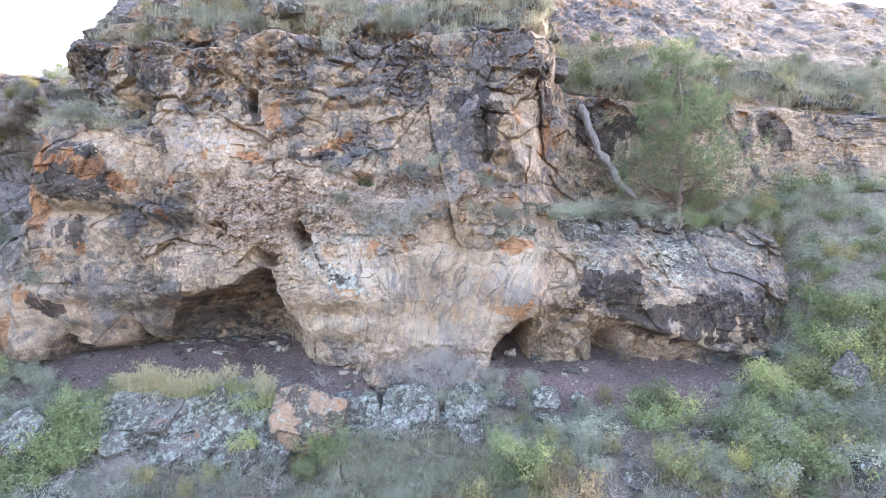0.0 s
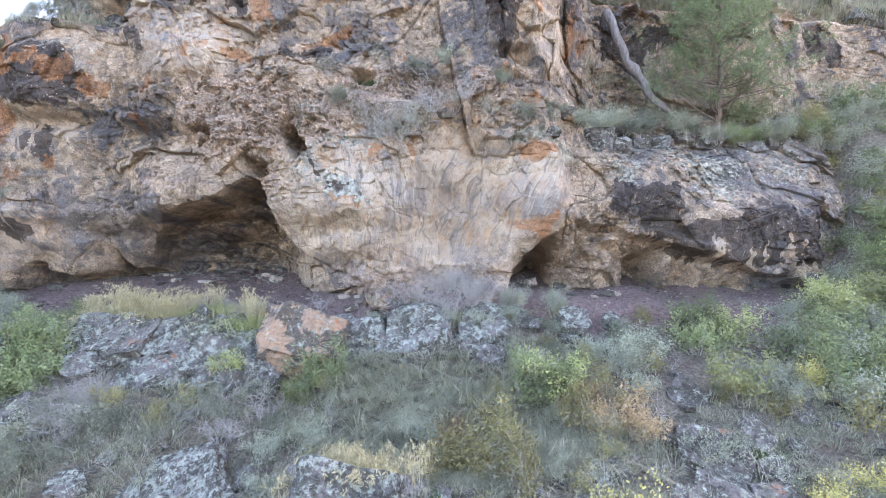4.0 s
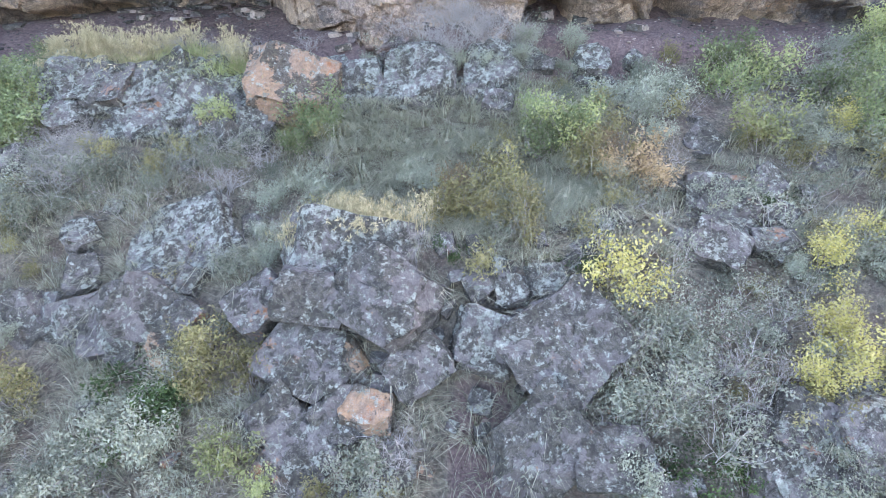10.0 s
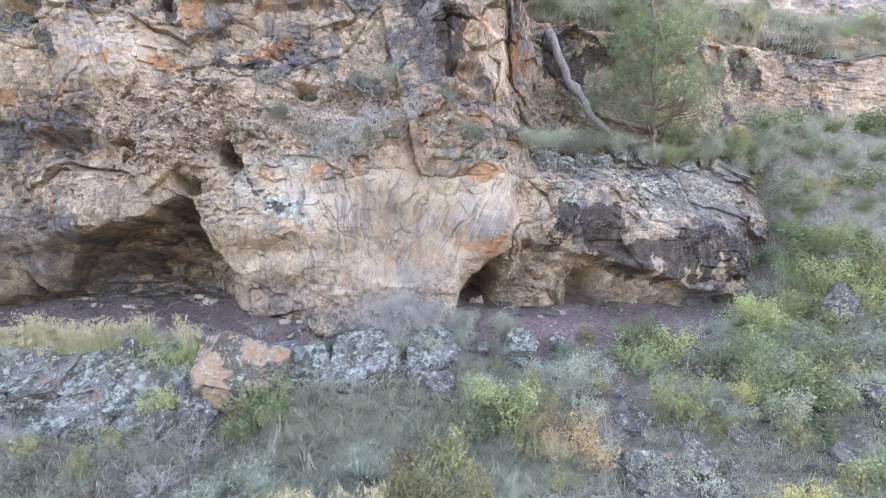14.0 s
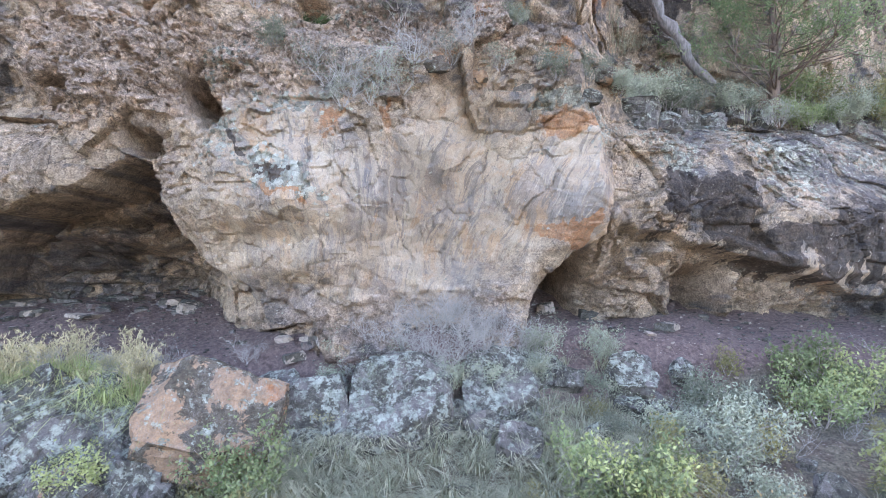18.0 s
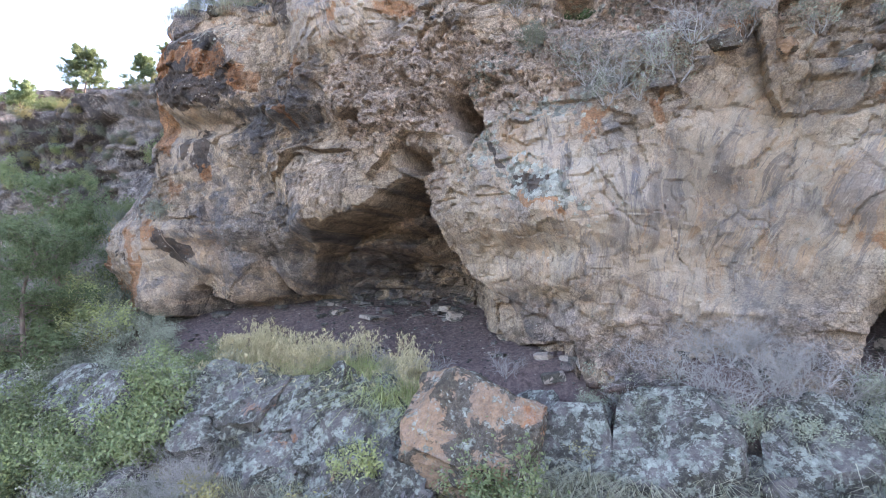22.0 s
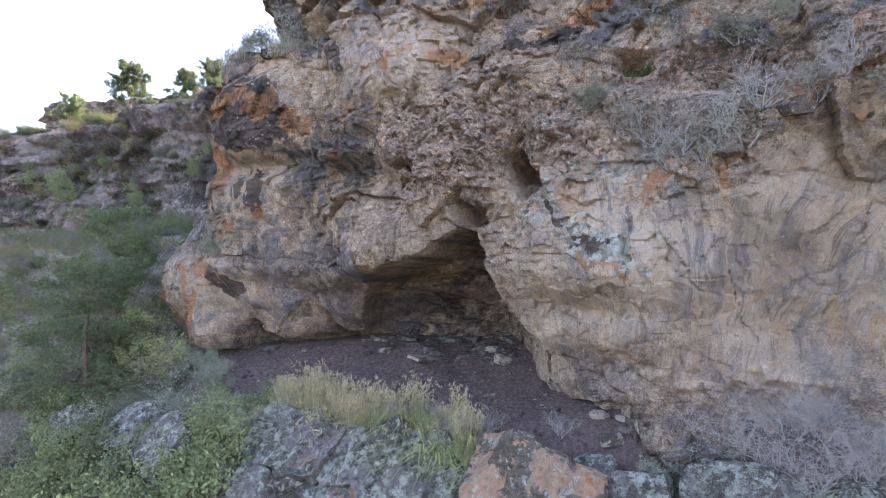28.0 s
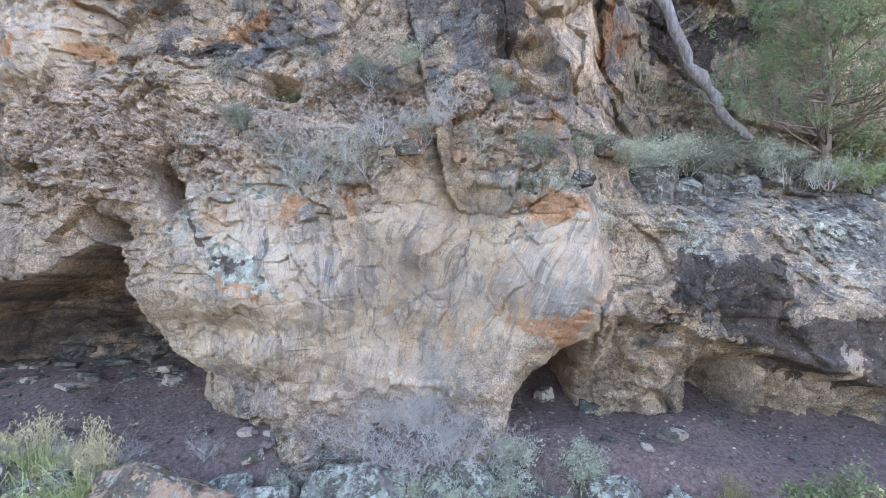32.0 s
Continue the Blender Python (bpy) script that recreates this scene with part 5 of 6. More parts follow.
KINDS = {
    "green": [shrub("green_shrub", "leafy bright green shrub rooted in the slope", 31 + k, 7, 1.0, 2, 3, 9, 0.068, LEAF_GREEN, BARK_GREY, 0.08) for k in range(3)],
    "lime": [shrub("lime_shrub", "yellow-green leafy shrub with thin stems", 41 + k, 6, 1.0, 2, 3, 8, 0.068, LEAF_LIME, BARK_GREY, 0.08) for k in range(3)],
    "yellow": [shrub("yellow_shrub", "shrub in bright yellow autumn leaf", 51 + k, 7, 1.0, 2, 3, 9, 0.06, LEAF_YELLOW, BARK_GREY, 0.08) for k in range(2)],
    "sage": [shrub("sage_bush", "grey-green sagebrush with fine leaves", 61 + k, 8, 0.75, 2, 3, 11, 0.06, LEAF_SAGE, BARK_GREY, 0.075, slim=0.38, lean=1.1) for k in range(4)],
    "olive": [shrub("olive_shrub", "half-dry olive-brown shrub with fine leaves", 71 + k, 8, 0.85, 2, 3, 6, 0.075, LEAF_OLIVE, BARK_GREY, 0.07, slim=0.4) for k in range(3)],
    "rust": [shrub("rusty_shrub", "shrub in rusty brown dry leaf", 81 + k, 7, 0.85, 2, 3, 6, 0.075, LEAF_RUST, BARK_BROWN, 0.07, slim=0.4) for k in range(2)],
    "dead": [shrub("dead_bush", "bare bleached grey twiggy bush", 91 + k, 16, 0.8, 3, 3, 0, 0, LEAF_SAGE, BARK_PALE, lean=1.2, radius=0.010, spread=0.75, wobble=0.55, up=0.05) for k in range(3)],
    "twig": [shrub("thin_sage_bush", "pale twiggy bush with sparse grey-green leaves", 101 + k, 8, 0.9, 3, 2, 3, 0.06, LEAF_SAGE, BARK_PALE, 0.07, lean=1.2, radius=0.010, slim=0.4, spread=0.8) for k in range(3)],
    "creeper": [shrub("creeping_shrub", "low dark green creeping shrub", 111 + k, 10, 0.45, 2, 3, 6, 0.06, LEAF_DARK, BARK_BROWN, 0.06, lean=2.2, up=-0.05, slim=0.55) for k in range(2)],
    "low_sage": [shrub("low_sage", "low grey-green sage clump among the grass", 121 + k, 6, 0.6, 2, 2, 15, 0.062, LEAF_SAGE, BARK_GREY, 0.09, slim=0.34, lean=1.3) for k in range(3)],
    "low_olive": [shrub("low_dry_shrub", "low dry olive-grey shrub among the grass", 131 + k, 6, 0.6, 2, 2, 9, 0.08, LEAF_OLIVE, BARK_GREY, 0.09, slim=0.34, lean=1.2) for k in range(2)],
    "low_green": [shrub("low_green_shrub", "low green leafy shrub among the scrub", 141 + k, 6, 0.7, 2, 2, 9, 0.085, LEAF_GREEN, BARK_GREY, 0.09, lean=1.1) for k in range(2)],
    "low_twig": [shrub("small_dead_bush", "small bare grey twiggy bush", 151 + k, 7, 0.7, 2, 3, 0, 0, LEAF_SAGE, BARK_PALE, lean=1.2, radius=0.008, spread=0.8, wobble=0.5) for k in range(2)],
}


def put(kind, x, y, width, z=None, tall=1.0):
    """Shrubs about as wide as width together, their feet round x, y."""
    n = 1 if width < 1.4 else 3 if width < 2.0 else 5
    for k in range(n):
        w = width if n == 1 else width * (0.68 if n == 3 else 0.55) * pick.uniform(0.85, 1.15)
        a, r = 6.28 * (k / n) + pick.uniform(-0.5, 0.5), 0.0 if n == 1 else 0.28 * width
        px, py = x + r * math.cos(a), y + r * math.sin(a) * 0.8
        src = KINDS[kind][pick.randrange(len(KINDS[kind]))]
        g = float(ground_height(np.array([px]), np.array([py]))[0]) if z is None else z
        ob = copy_thing(src, pose(px, py, g, pick.uniform(-8, 8), pick.uniform(-8, 8), pick.uniform(0, 360)))
        ob.scale = (w * 0.85, w * 0.85, w * 0.85 * tall)
    return ob


def scrub(name, label, kind, spots, seed, wood=True):
    """A stretch of scrub nobody could count: shrubs of one kind at the spots (x, y, z, width), joined."""
    g = random.Random(seed)
    for child in ("wood", "foliage") if wood else ("foliage",):
        vs, fs, n, mat = [], [], 0, None
        for x, y, z, w in spots:
            src = KINDS[kind][g.randrange(len(KINDS[kind]))]
            found = [c for c in src.children if c.name.startswith(child)]
            if not found:
                continue
            me = found[0].data
            v, f = np.empty(len(me.vertices) * 3, np.float32), np.empty(len(me.loops), np.int32)
            me.vertices.foreach_get("co", v)
            me.loops.foreach_get("vertex_index", f)
            a, k = g.uniform(0, 6.28), 0.85 * w * g.uniform(0.85, 1.15)
            turn = np.array(((math.cos(a), math.sin(a), 0), (-math.sin(a), math.cos(a), 0), (0, 0, 1))) * k
            vs.append(v.reshape(-1, 3) @ turn + np.array((x, y, z)))
            fs.append(f.reshape(-1, 4) + n)
            n += len(me.vertices)
            mat = me.materials[0]
        if vs:
            part_name = name + "_" + child
            tagged(new(part_name, array_mesh(part_name, np.concatenate(vs), np.concatenate(fs), mat, False)), label, "shrubs", kind="stuff")


def tufts(name, label, spots, seed, mat, blades, height, spread, droop=1.0, category="grass"):
    """Bunch grass: arching blades in clumps at the spots (x, y, z, size)."""
    g = np.random.RandomState(seed)
    spots = np.repeat(np.array(spots, float), blades, axis=0)
    n = len(spots)
    a = g.uniform(0, 2 * np.pi, n)
    out = np.stack([np.cos(a), np.sin(a), np.zeros(n)], 1)
    side = np.stack([-np.sin(a), np.cos(a), np.zeros(n)], 1)
    size = spots[:, 3:4] * g.uniform(0.55, 1.15, (n, 1))
    r = g.uniform(0, 1, (n, 1)) ** 0.5
    foot = spots[:, :3] + out * r * spread * spots[:, 3:4] * 0.5 - np.array((0, 0, 0.03))
    bend = droop * g.uniform(0.3, 1.2, (n, 1)) * (0.4 + r)
    h = height * size
    mid = foot + out * bend * h * 0.3 + np.array((0, 0, 1)) * h * 0.6
    tip = foot + out * bend * h * 0.95 + np.array((0, 0, 1)) * h * (1.0 - 0.35 * bend)
    w = 0.0035 * (0.6 + size)
    v = np.stack([foot - side * w, foot + side * w, mid + side * w * 0.8, mid - side * w * 0.8, tip + side * w * 0.15, tip - side * w * 0.15], 1).reshape(-1, 3)
    i = np.arange(n)[:, None] * 6
    f = np.concatenate([i + np.array([[0, 1, 2, 3]]), i + np.array([[3, 2, 4, 5]])])
    return tagged(new(name, array_mesh(name, v, f, mat, False)), label, category, kind="stuff")


def tree(x, y, z, height, seed, label, lean=(0, 0), needle=0.105):
    """A pinyon or juniper: trunk, limbs and a ragged crown of needle sprays."""
    rnd = random.Random(seed)
    root = new("juniper_tree")
    tagged(root, label, "tree")
    root.location = (x, y, z)
    trunk, tips = [], []
    pts = []
    for k in range(9):
        t = k / 8
        pts.append((np.array((lean[0] * t * height + 0.12 * rnd.gauss(0, 1) * t, lean[1] * t * height + 0.12 * rnd.gauss(0, 1) * t, -0.3 + t * height * 0.93)), 0.022 * height * (1 - 0.88 * t)))
    v, f = tubes([pts], 8)
    part("trunk", array_mesh("trunk", v, f, BARK_BROWN), root)
    limbs = []
    for k in range(int(height * 9)):
        t = rnd.uniform(0.12, 0.98)
        i = min(7, int(t * 8))
        base = pts[i][0] * (1 - (t * 8 - i)) + pts[i + 1][0] * (t * 8 - i)
        a = rnd.uniform(0, 6.28)
        reach = height * 0.27 * (1 - 0.7 * t) * rnd.uniform(0.6, 1.25) + 0.25
        grow(rnd, base, (math.cos(a), math.sin(a), rnd.uniform(-0.1, 0.45)), reach, 0.006 * height * (1 - 0.7 * t), 2, 3, 0.3, 0.12, 4, 0.6, limbs, tips)
    v, f = tubes(limbs, 3)
    part("limb_wood", array_mesh("limb_wood", v, f, BARK_BROWN), root)
    keep = tips if len(tips) < 6500 else rnd.sample(tips, 6500)
    v, f = leaves(rnd, keep, 16, needle, 0.07, 0.24)
    part("crown", array_mesh("crown", v, f, NEEDLE, False), root)
    return root

# ---- the boulder row along the shelf edge, and the piles on the slope ----
for x, y, z, size, key, tall in (
        (-3.75, 15.1, -0.15, 2.2, "red", 0.75), (-4.7, 15.25, -0.7, 0.9, "red", 0.8), (-2.38, 15.5, -0.42, 1.45, "pale", 0.8), (-0.85, 15.5, -0.22, 1.75, "pale", 0.85), (0.75, 15.6, -0.05, 1.35, "pale", 0.8), (1.5, 16.0, 0.15, 1.0, "pale", 0.8),
        (-0.1, 15.3, -0.5, 0.8, "pale", 0.8), (-3.0, 15.7, -0.1, 0.9, "pale", 0.7), (-4.75, 15.0, -0.55, 1.1, "pale", 1.0), (-5.59, 15.6, 0.0, 0.55, "pale", 1.3), (-8.1, 15.1, -0.3, 1.6, "grey", 0.75), (-7.2, 14.5, -0.9, 0.8, "red", 1.0),
        (-1.9, 15.0, -0.75, 0.8, "grey", 0.7), (2.95, 15.6, 0.0, 0.9, "pale", 1.1)):
    boulder(x, y, z, size, key, tall, turn=pick.uniform(-0.3, 0.3))
bank = random.Random(6)
for k in range(46):
    x = bank.uniform(-8.9, -4.3)
    y = bank.uniform(14.2, 15.5)
    boulder(x, y, -0.05 - 0.8 * (15.5 - y) + bank.uniform(-0.15, 0.1), bank.uniform(0.5, 1.3), bank.choice(("pale", "pale", "grey")), bank.uniform(0.75, 1.1))
for x, y, z, size, tall in ((-3.43, 10.45, -3.1, 1.0, 1.2), (-2.57, 10.3, -2.85, 1.1, 1.3), (-1.31, 10.2, -2.75, 1.7, 1.0), (-2.51, 9.75, -3.6, 1.6, 0.8), (-0.79, 9.55, -3.6, 1.0, 0.9), (1.56, 9.75, -3.3, 1.85, 1.0),
                            (0.23, 10.4, -2.75, 0.6, 1.0), (-1.95, 9.1, -4.25, 1.1, 1.1), (-3.02, 9.05, -4.3, 1.05, 1.0), (-2.63, 8.7, -4.7, 1.2, 0.8), (1.11, 8.6, -4.35, 1.6, 0.9), (2.07, 8.3, -4.35, 1.1, 1.1)):
    boulder(x, y, z, size * 1.08, "grey", tall)
for x, y, z, size, tall in ((-5.45, 10.65, -3.3, 1.4, 0.9), (-7.94, 10.65, -3.6, 1.2, 0.7), (4.66, 12.0, -1.9, 1.5, 0.75), (4.34, 11.1, -2.4, 1.05, 0.9), (5.22, 11.2, -2.4, 0.7, 1.0), (2.7, 11.6, -2.1, 0.7, 0.8),
                            (0.77, 14.6, -0.7, 0.7, 1.5), (4.39, 7.9, -4.35, 1.2, 0.8), (5.05, 7.8, -4.3, 1.0, 0.9), (4.79, 13.3, -1.15, 0.8, 0.7), (11.9, 15.6, 1.0, 1.0, 0.9), (10.4, 12.8, -0.9, 1.2, 0.7), (0.3, 14.9, -0.45, 0.6, 0.5)):
    boulder(x, y, z, size, "grey", tall)
for x, y, z, size, tall in ((-1.99, 10.8, -2.55, 2.6, 0.7), (0.3, 9.8, -3.4, 1.3, 0.9), (0.74, 10.3, -2.8, 0.6, 0.9), (1.3, 10.4, -2.65, 0.75, 0.6), (-5.33, 11.8, -2.75, 2.4, 0.6),
                            (2.91, 15.7, 0.05, 0.8, 1.2), (5.53, 8.3, -4.0, 1.6, 0.8), (-8.44, 15.2, -0.3, 1.5, 0.9), (0.84, 15.9, 0.2, 0.7, 1.1), (-11.2, 14.6, -0.6, 1.3, 0.9), (-12.6, 14.9, -0.5, 1.5, 0.8), (-14.5, 14.6, -0.6, 1.2, 0.8)):
    boulder(x, y, z, size, "pale", tall)
boulder(-6.85, 10.5, -4.0, 2.9, "grey", 0.5, turn=0.2)
boulder(-5.0, 10.1, -3.75, 0.8, "red", 0.9)
boulder(-2.1, 9.6, -3.8, 1.5, "red", 0.5)
boulder(-1.55, 9.0, -4.1, 0.9, "red", 0.9)

heap = random.Random(23)
for n, x0, x1, y0, y1, s0, s1 in ((34, -3.7, 2.5, 8.3, 11.0, 0.2, 0.6), (9, 3.7, 5.6, 10.7, 12.2, 0.3, 0.8), (16, -7.8, -4.4, 9.9, 12.1, 0.3, 0.9), (12, 3.8, 6.6, 7.3, 8.7, 0.4, 1.0), (30, -9.0, 9.0, 6.5, 14.5, 0.25, 0.6), (12, 1.6, 4.5, 14.6, 15.9, 0.25, 0.55), (8, -14.0, -9.5, 13.4, 15.6, 0.5, 1.2)):
    for k in range(n):
        x, y, size = heap.uniform(x0, x1), heap.uniform(y0, y1), heap.uniform(s0, s1)
        g = float(ground_height(np.array([x]), np.array([y]))[0])
        boulder(x, y, g + 0.18 * size, size, heap.choice(("grey", "pale", "grey", "pale", "red") if n == 34 else ("grey", "pale")), heap.uniform(0.7, 1.1), turn=heap.uniform(0, 6.28))

# ---- stones in the caves ----
def stone(x, y, size, key, tall=0.6, label=""):
    g = float(ground_height(np.array([x]), np.array([y]))[0])
    ob = new("stone", PEBBLES[key][pick.randrange(3)])
    ob.scale = (size * pick.uniform(0.85, 1.15), size * pick.uniform(0.7, 1.0), size * tall)
    ob.rotation_euler = (pick.uniform(-0.2, 0.2), pick.uniform(-0.2, 0.2), pick.uniform(0, 6.28))
    ob.location = (x, y, g + 0.12 * size * tall)
    return tagged(ob, label or BOULDER_LABEL[key], "stone", "stones on the cave floors")


stone(2.37, 18.75, 0.4, "tan", 1.4, "pale pointed stone standing in the small cave mouth")
stone(3.3, 18.4, 0.6, "grey", 0.7)
stone(4.35, 17.0, 0.5, "tan", 0.6)
stone(-9.45, 19.5, 0.85, "tan", 0.35, "long flat pale slab at the foot of the cave wall")
stone(-7.45, 18.4, 0.6, "tan", 0.3, "flat pale stone lying alone on the cave floor")
stone(-2.35, 16.55, 0.5, "tan", 0.9)
for x, y, size in ((-6.6, 19.0, 0.3), (-5.95, 19.3, 0.3), (-7.6, 19.8, 0.5), (-7.0, 19.8, 0.4), (-10.6, 18.9, 0.35), (-8.9, 20.2, 0.5), (-6.8, 20.0, 0.4), (-12.1, 18.3, 0.5), (-8.4, 20.4, 0.5), (-6.4, 19.6, 0.35), (4.7, 18.2, 0.5), (3.0, 19.2, 0.4)):
    stone(x, y, size, pick.choice(("dark", "grey", "tan")), 0.55)
rnd = random.Random(77)
for k in range(28):
    stone(rnd.uniform(-9.3, -5.5), rnd.uniform(18.7, 20.6), rnd.uniform(0.15, 0.5), rnd.choice(("dark", "grey", "tan")), rnd.uniform(0.45, 0.8))
for k in range(18):
    stone(rnd.uniform(-3.2, 1.2), rnd.uniform(16.3, 16.9), rnd.uniform(0.12, 0.4), rnd.choice(("dark", "tan", "tan")), rnd.uniform(0.6, 0.9))
for k in range(80):
    x = rnd.choice((rnd.uniform(-12.5, -3.0), rnd.uniform(-12.5, -3.0), rnd.uniform(1.5, 9.5)))
    stone(x, rnd.uniform(16.6, 20.3) if x < 0 else rnd.uniform(16.2, 18.9), rnd.uniform(0.06, 0.24), rnd.choice(("dark", "dark", "grey", "tan")), rnd.uniform(0.5, 0.8))
for k in range(110):
    x, y = rnd.uniform(-13, 12), rnd.uniform(6.5, 15.5)
    ob = stone(x, y, rnd.uniform(0.15, 0.5), "grey", rnd.uniform(0.5, 0.9))
    tagged(ob, "small grey lichened stone half hidden in the scrub", "stone", "stones on the slope")

# gravel too fine to count
def gravel(name, label, spots, seed, key):
    g = random.Random(seed)
    vs, fs, n = [], [], 0
    for x, y, z, w in spots:
        me = CHIPS[key][g.randrange(3)]
        v, f = np.empty(len(me.vertices) * 3, np.float32), np.empty(len(me.loops), np.int32)
        me.vertices.foreach_get("co", v)
        me.loops.foreach_get("vertex_index", f)
        a = g.uniform(0, 6.28)
        turn = np.array(((math.cos(a), math.sin(a), 0), (-math.sin(a), math.cos(a), 0), (0, 0, 0.8))) * w
        vs.append(v.reshape(-1, 3) @ turn + np.array((x, y, z + 0.15 * w)))
        fs.append(f.reshape(-1, 3) + n)
        n += len(me.vertices)
    tagged(new(name, array_mesh(name, np.concatenate(vs), np.concatenate(fs), CHIPS[key][0].materials[0])), label, "gravel", kind="stuff")


grng = np.random.RandomState(21)
for key, count, label in (("dark", 1300, "dark scoria gravel strewn over the cave floor"), ("grey", 1500, "grey stone chips on the bare shelf"), ("tan", 1900, "pale stone chips on the bare shelf")):
    x = np.where(grng.uniform(0, 1, count) < 0.62, grng.uniform(-12.8, -1.5, count), grng.uniform(1.0, 10.0, count))
    y = grng.uniform(15.9, 20.5, count) - np.where(x > 0, 0.8, 0)
    gravel("gravel_" + key, label, np.stack([x, y, ground_height(x, y), 0.014 + 0.055 * grng.uniform(0, 1, count) ** 3], 1), len(key), key)

# ---- shrubs that stand out ----
for kind, spots in {
    "green": ((-11.9, 13.8, 1.9), (-13.4, 14.3, 1.8), (-12.6, 12.6, 1.6), (-16.9, 19.4, 1.6), (-15.0, 16.8, 1.2), (-3.21, 14.1, 1.5), (1.75, 13.5, 1.8), (6.04, 15.0, 1.9), (8.08, 13.6, 2.0), (-9.96, 14.4, 2.2), (-10.2, 14.0, 1.9), (-12.8, 14.1, 2.1), (12.4, 17.0, 2.0), (-15.5, 15.5, 2.2)),
    "lime": ((-16.1, 17.2, 1.9), (-14.0, 13.4, 1.5), (2.0, 13.3, 1.2), (6.7, 15.0, 1.2), (-5.08, 14.2, 1.0), (5.76, 13.0, 1.3), (-3.68, 8.4, 1.1), (-3.18, 8.2, 0.7), (-14.4, 16.6, 1.6), (-5.25, 14.2, 0.8), (-12.4, 13.3, 1.2), (10.1, 16.0, 2.2), (13.0, 16.2, 2.6), (11.4, 15.4, 1.3)),
    "yellow": ((2.56, 10.3, 1.3), (5.5, 9.6, 1.0), (5.9, 9.1, 1.1), (5.9, 10.7, 0.9), (7.24, 13.2, 0.8), (7.03, 11.0, 0.9), (5.0, 8.9, 0.9)),
    "dead": ((-7.6, 15.9, 0.8), (-6.7, 15.9, 0.9), (-9.2, 15.8, 0.8), (-4.64, 13.4, 1.9), (-8.29, 13.4, 2.0), (-1.02, 11.0, 1.2), (-1.11, 8.5, 1.1), (4.27, 9.0, 1.6), (-1.3, 16.4, 1.3), (-0.8, 16.2, 1.35), (-0.3, 16.5, 1.35), (0.2, 16.2, 1.35), (0.7, 16.4, 1.35), (1.2, 16.2, 1.2), (-0.5, 16.0, 1.3), (0.5, 16.0, 1.3), (-1.6, 16.0, 0.9), (0.0, 16.7, 1.2), (-8.6, 13.9, 2.1), (-5.0, 16.2, 0.9), (-3.6, 16.3, 0.8), (-6.0, 16.2, 0.9), (-6.9, 16.2, 1.0), (-7.8, 16.3, 0.9), (-1.0, 16.55, 1.4), (0.4, 16.55, 1.4), (0.9, 15.95, 1.3), (-0.1, 15.85, 1.35), (-5.4, 15.9, 0.9), (-0.7, 15.75, 1.2)),
    "olive": ((0.43, 12.3, 1.7), (0.94, 11.1, 1.2), (-3.95, 9.5, 1.5), (2.27, 12.5, 1.3), (-7.48, 9.4, 1.1), (-0.3, 11.9, 1.2)),
    "rust": ((2.94, 12.6, 1.5), (0.0, 12.8, 1.1), (3.5, 12.2, 1.0)),
    "twig": ((-1.9, 16.1, 0.8), (1.5, 16.0, 0.9), (-0.9, 15.9, 0.8), (2.94, 9.8, 1.7), (3.61, 9.3, 1.9), (2.76, 9.0, 1.7), (3.56, 8.6, 1.8), (1.76, 8.6, 0.9), (-8.65, 12.6, 1.7), (-5.79, 13.3, 1.4), (4.6, 9.9, 1.5), (3.4, 10.6, 1.2)),
    "creeper": ((-5.45, 9.3, 1.9), (-4.9, 9.5, 1.2), (3.43, 7.9, 1.6), (5.07, 8.2, 0.9), (1.91, 10.7, 0.8), (-0.24, 10.95, 0.8), (5.62, 11.9, 0.9), (-7.85, 14.9, 0.9), (-7.45, 15.6, 0.9), (-4.6, 15.3, 0.7)),
    "sage": ((-13.3, 16.9, 1.4), (-13.9, 15.2, 1.6), (-11.2, 15.6, 1.3), (-14.5, 16.9, 1.5), (-15.4, 17.6, 1.6), (-16.6, 18.8, 1.8), (-14.2, 16.4, 1.3), (-17.2, 20.5, 2.0), (-16.0, 17.6, 1.6), (-13.9, 16.2, 1.3), (-1.3, 15.75, 0.8), (-0.2, 15.6, 0.9), (0.6, 15.6, 0.8), (1.5, 16.1, 0.8), (1.3, 15.7, 0.8), (2.6, 15.9, 0.9), (2.4, 15.5, 0.8), (-2.0, 15.9, 0.7), (-5.77, 8.2, 1.3), (-4.9, 8.6, 1.2), (-1.51, 8.1, 1.2), (4.54, 14.8, 1.0), (3.92, 15.3, 1.2), (3.04, 14.7, 1.0), (3.75, 13.3, 0.9), (-7.07, 12.7, 1.3), (-3.03, 13.0, 1.0), (-0.7, 13.0, 1.0), (-12.2, 16.2, 1.5), (-15.1, 17.3, 1.7), (-12.8, 15.2, 1.8), (-10.2, 15.3, 1.4), (4.0, 14.1, 1.3), (9.7, 13.5, 1.6), (8.5, 15.3, 1.5), (9.1, 13.8, 1.6)),
}.items():
    for x, y, w in spots:
        put(kind, x, y, w)

# ---- scrub that fills the slope ----
rnd = random.Random(19)
taken = [(-1.6, 10.0, 1.9), (1.3, 9.3, 1.1), (-6.5, 10.8, 1.3), (0.2, 8.2, 0.6)]
made = 0
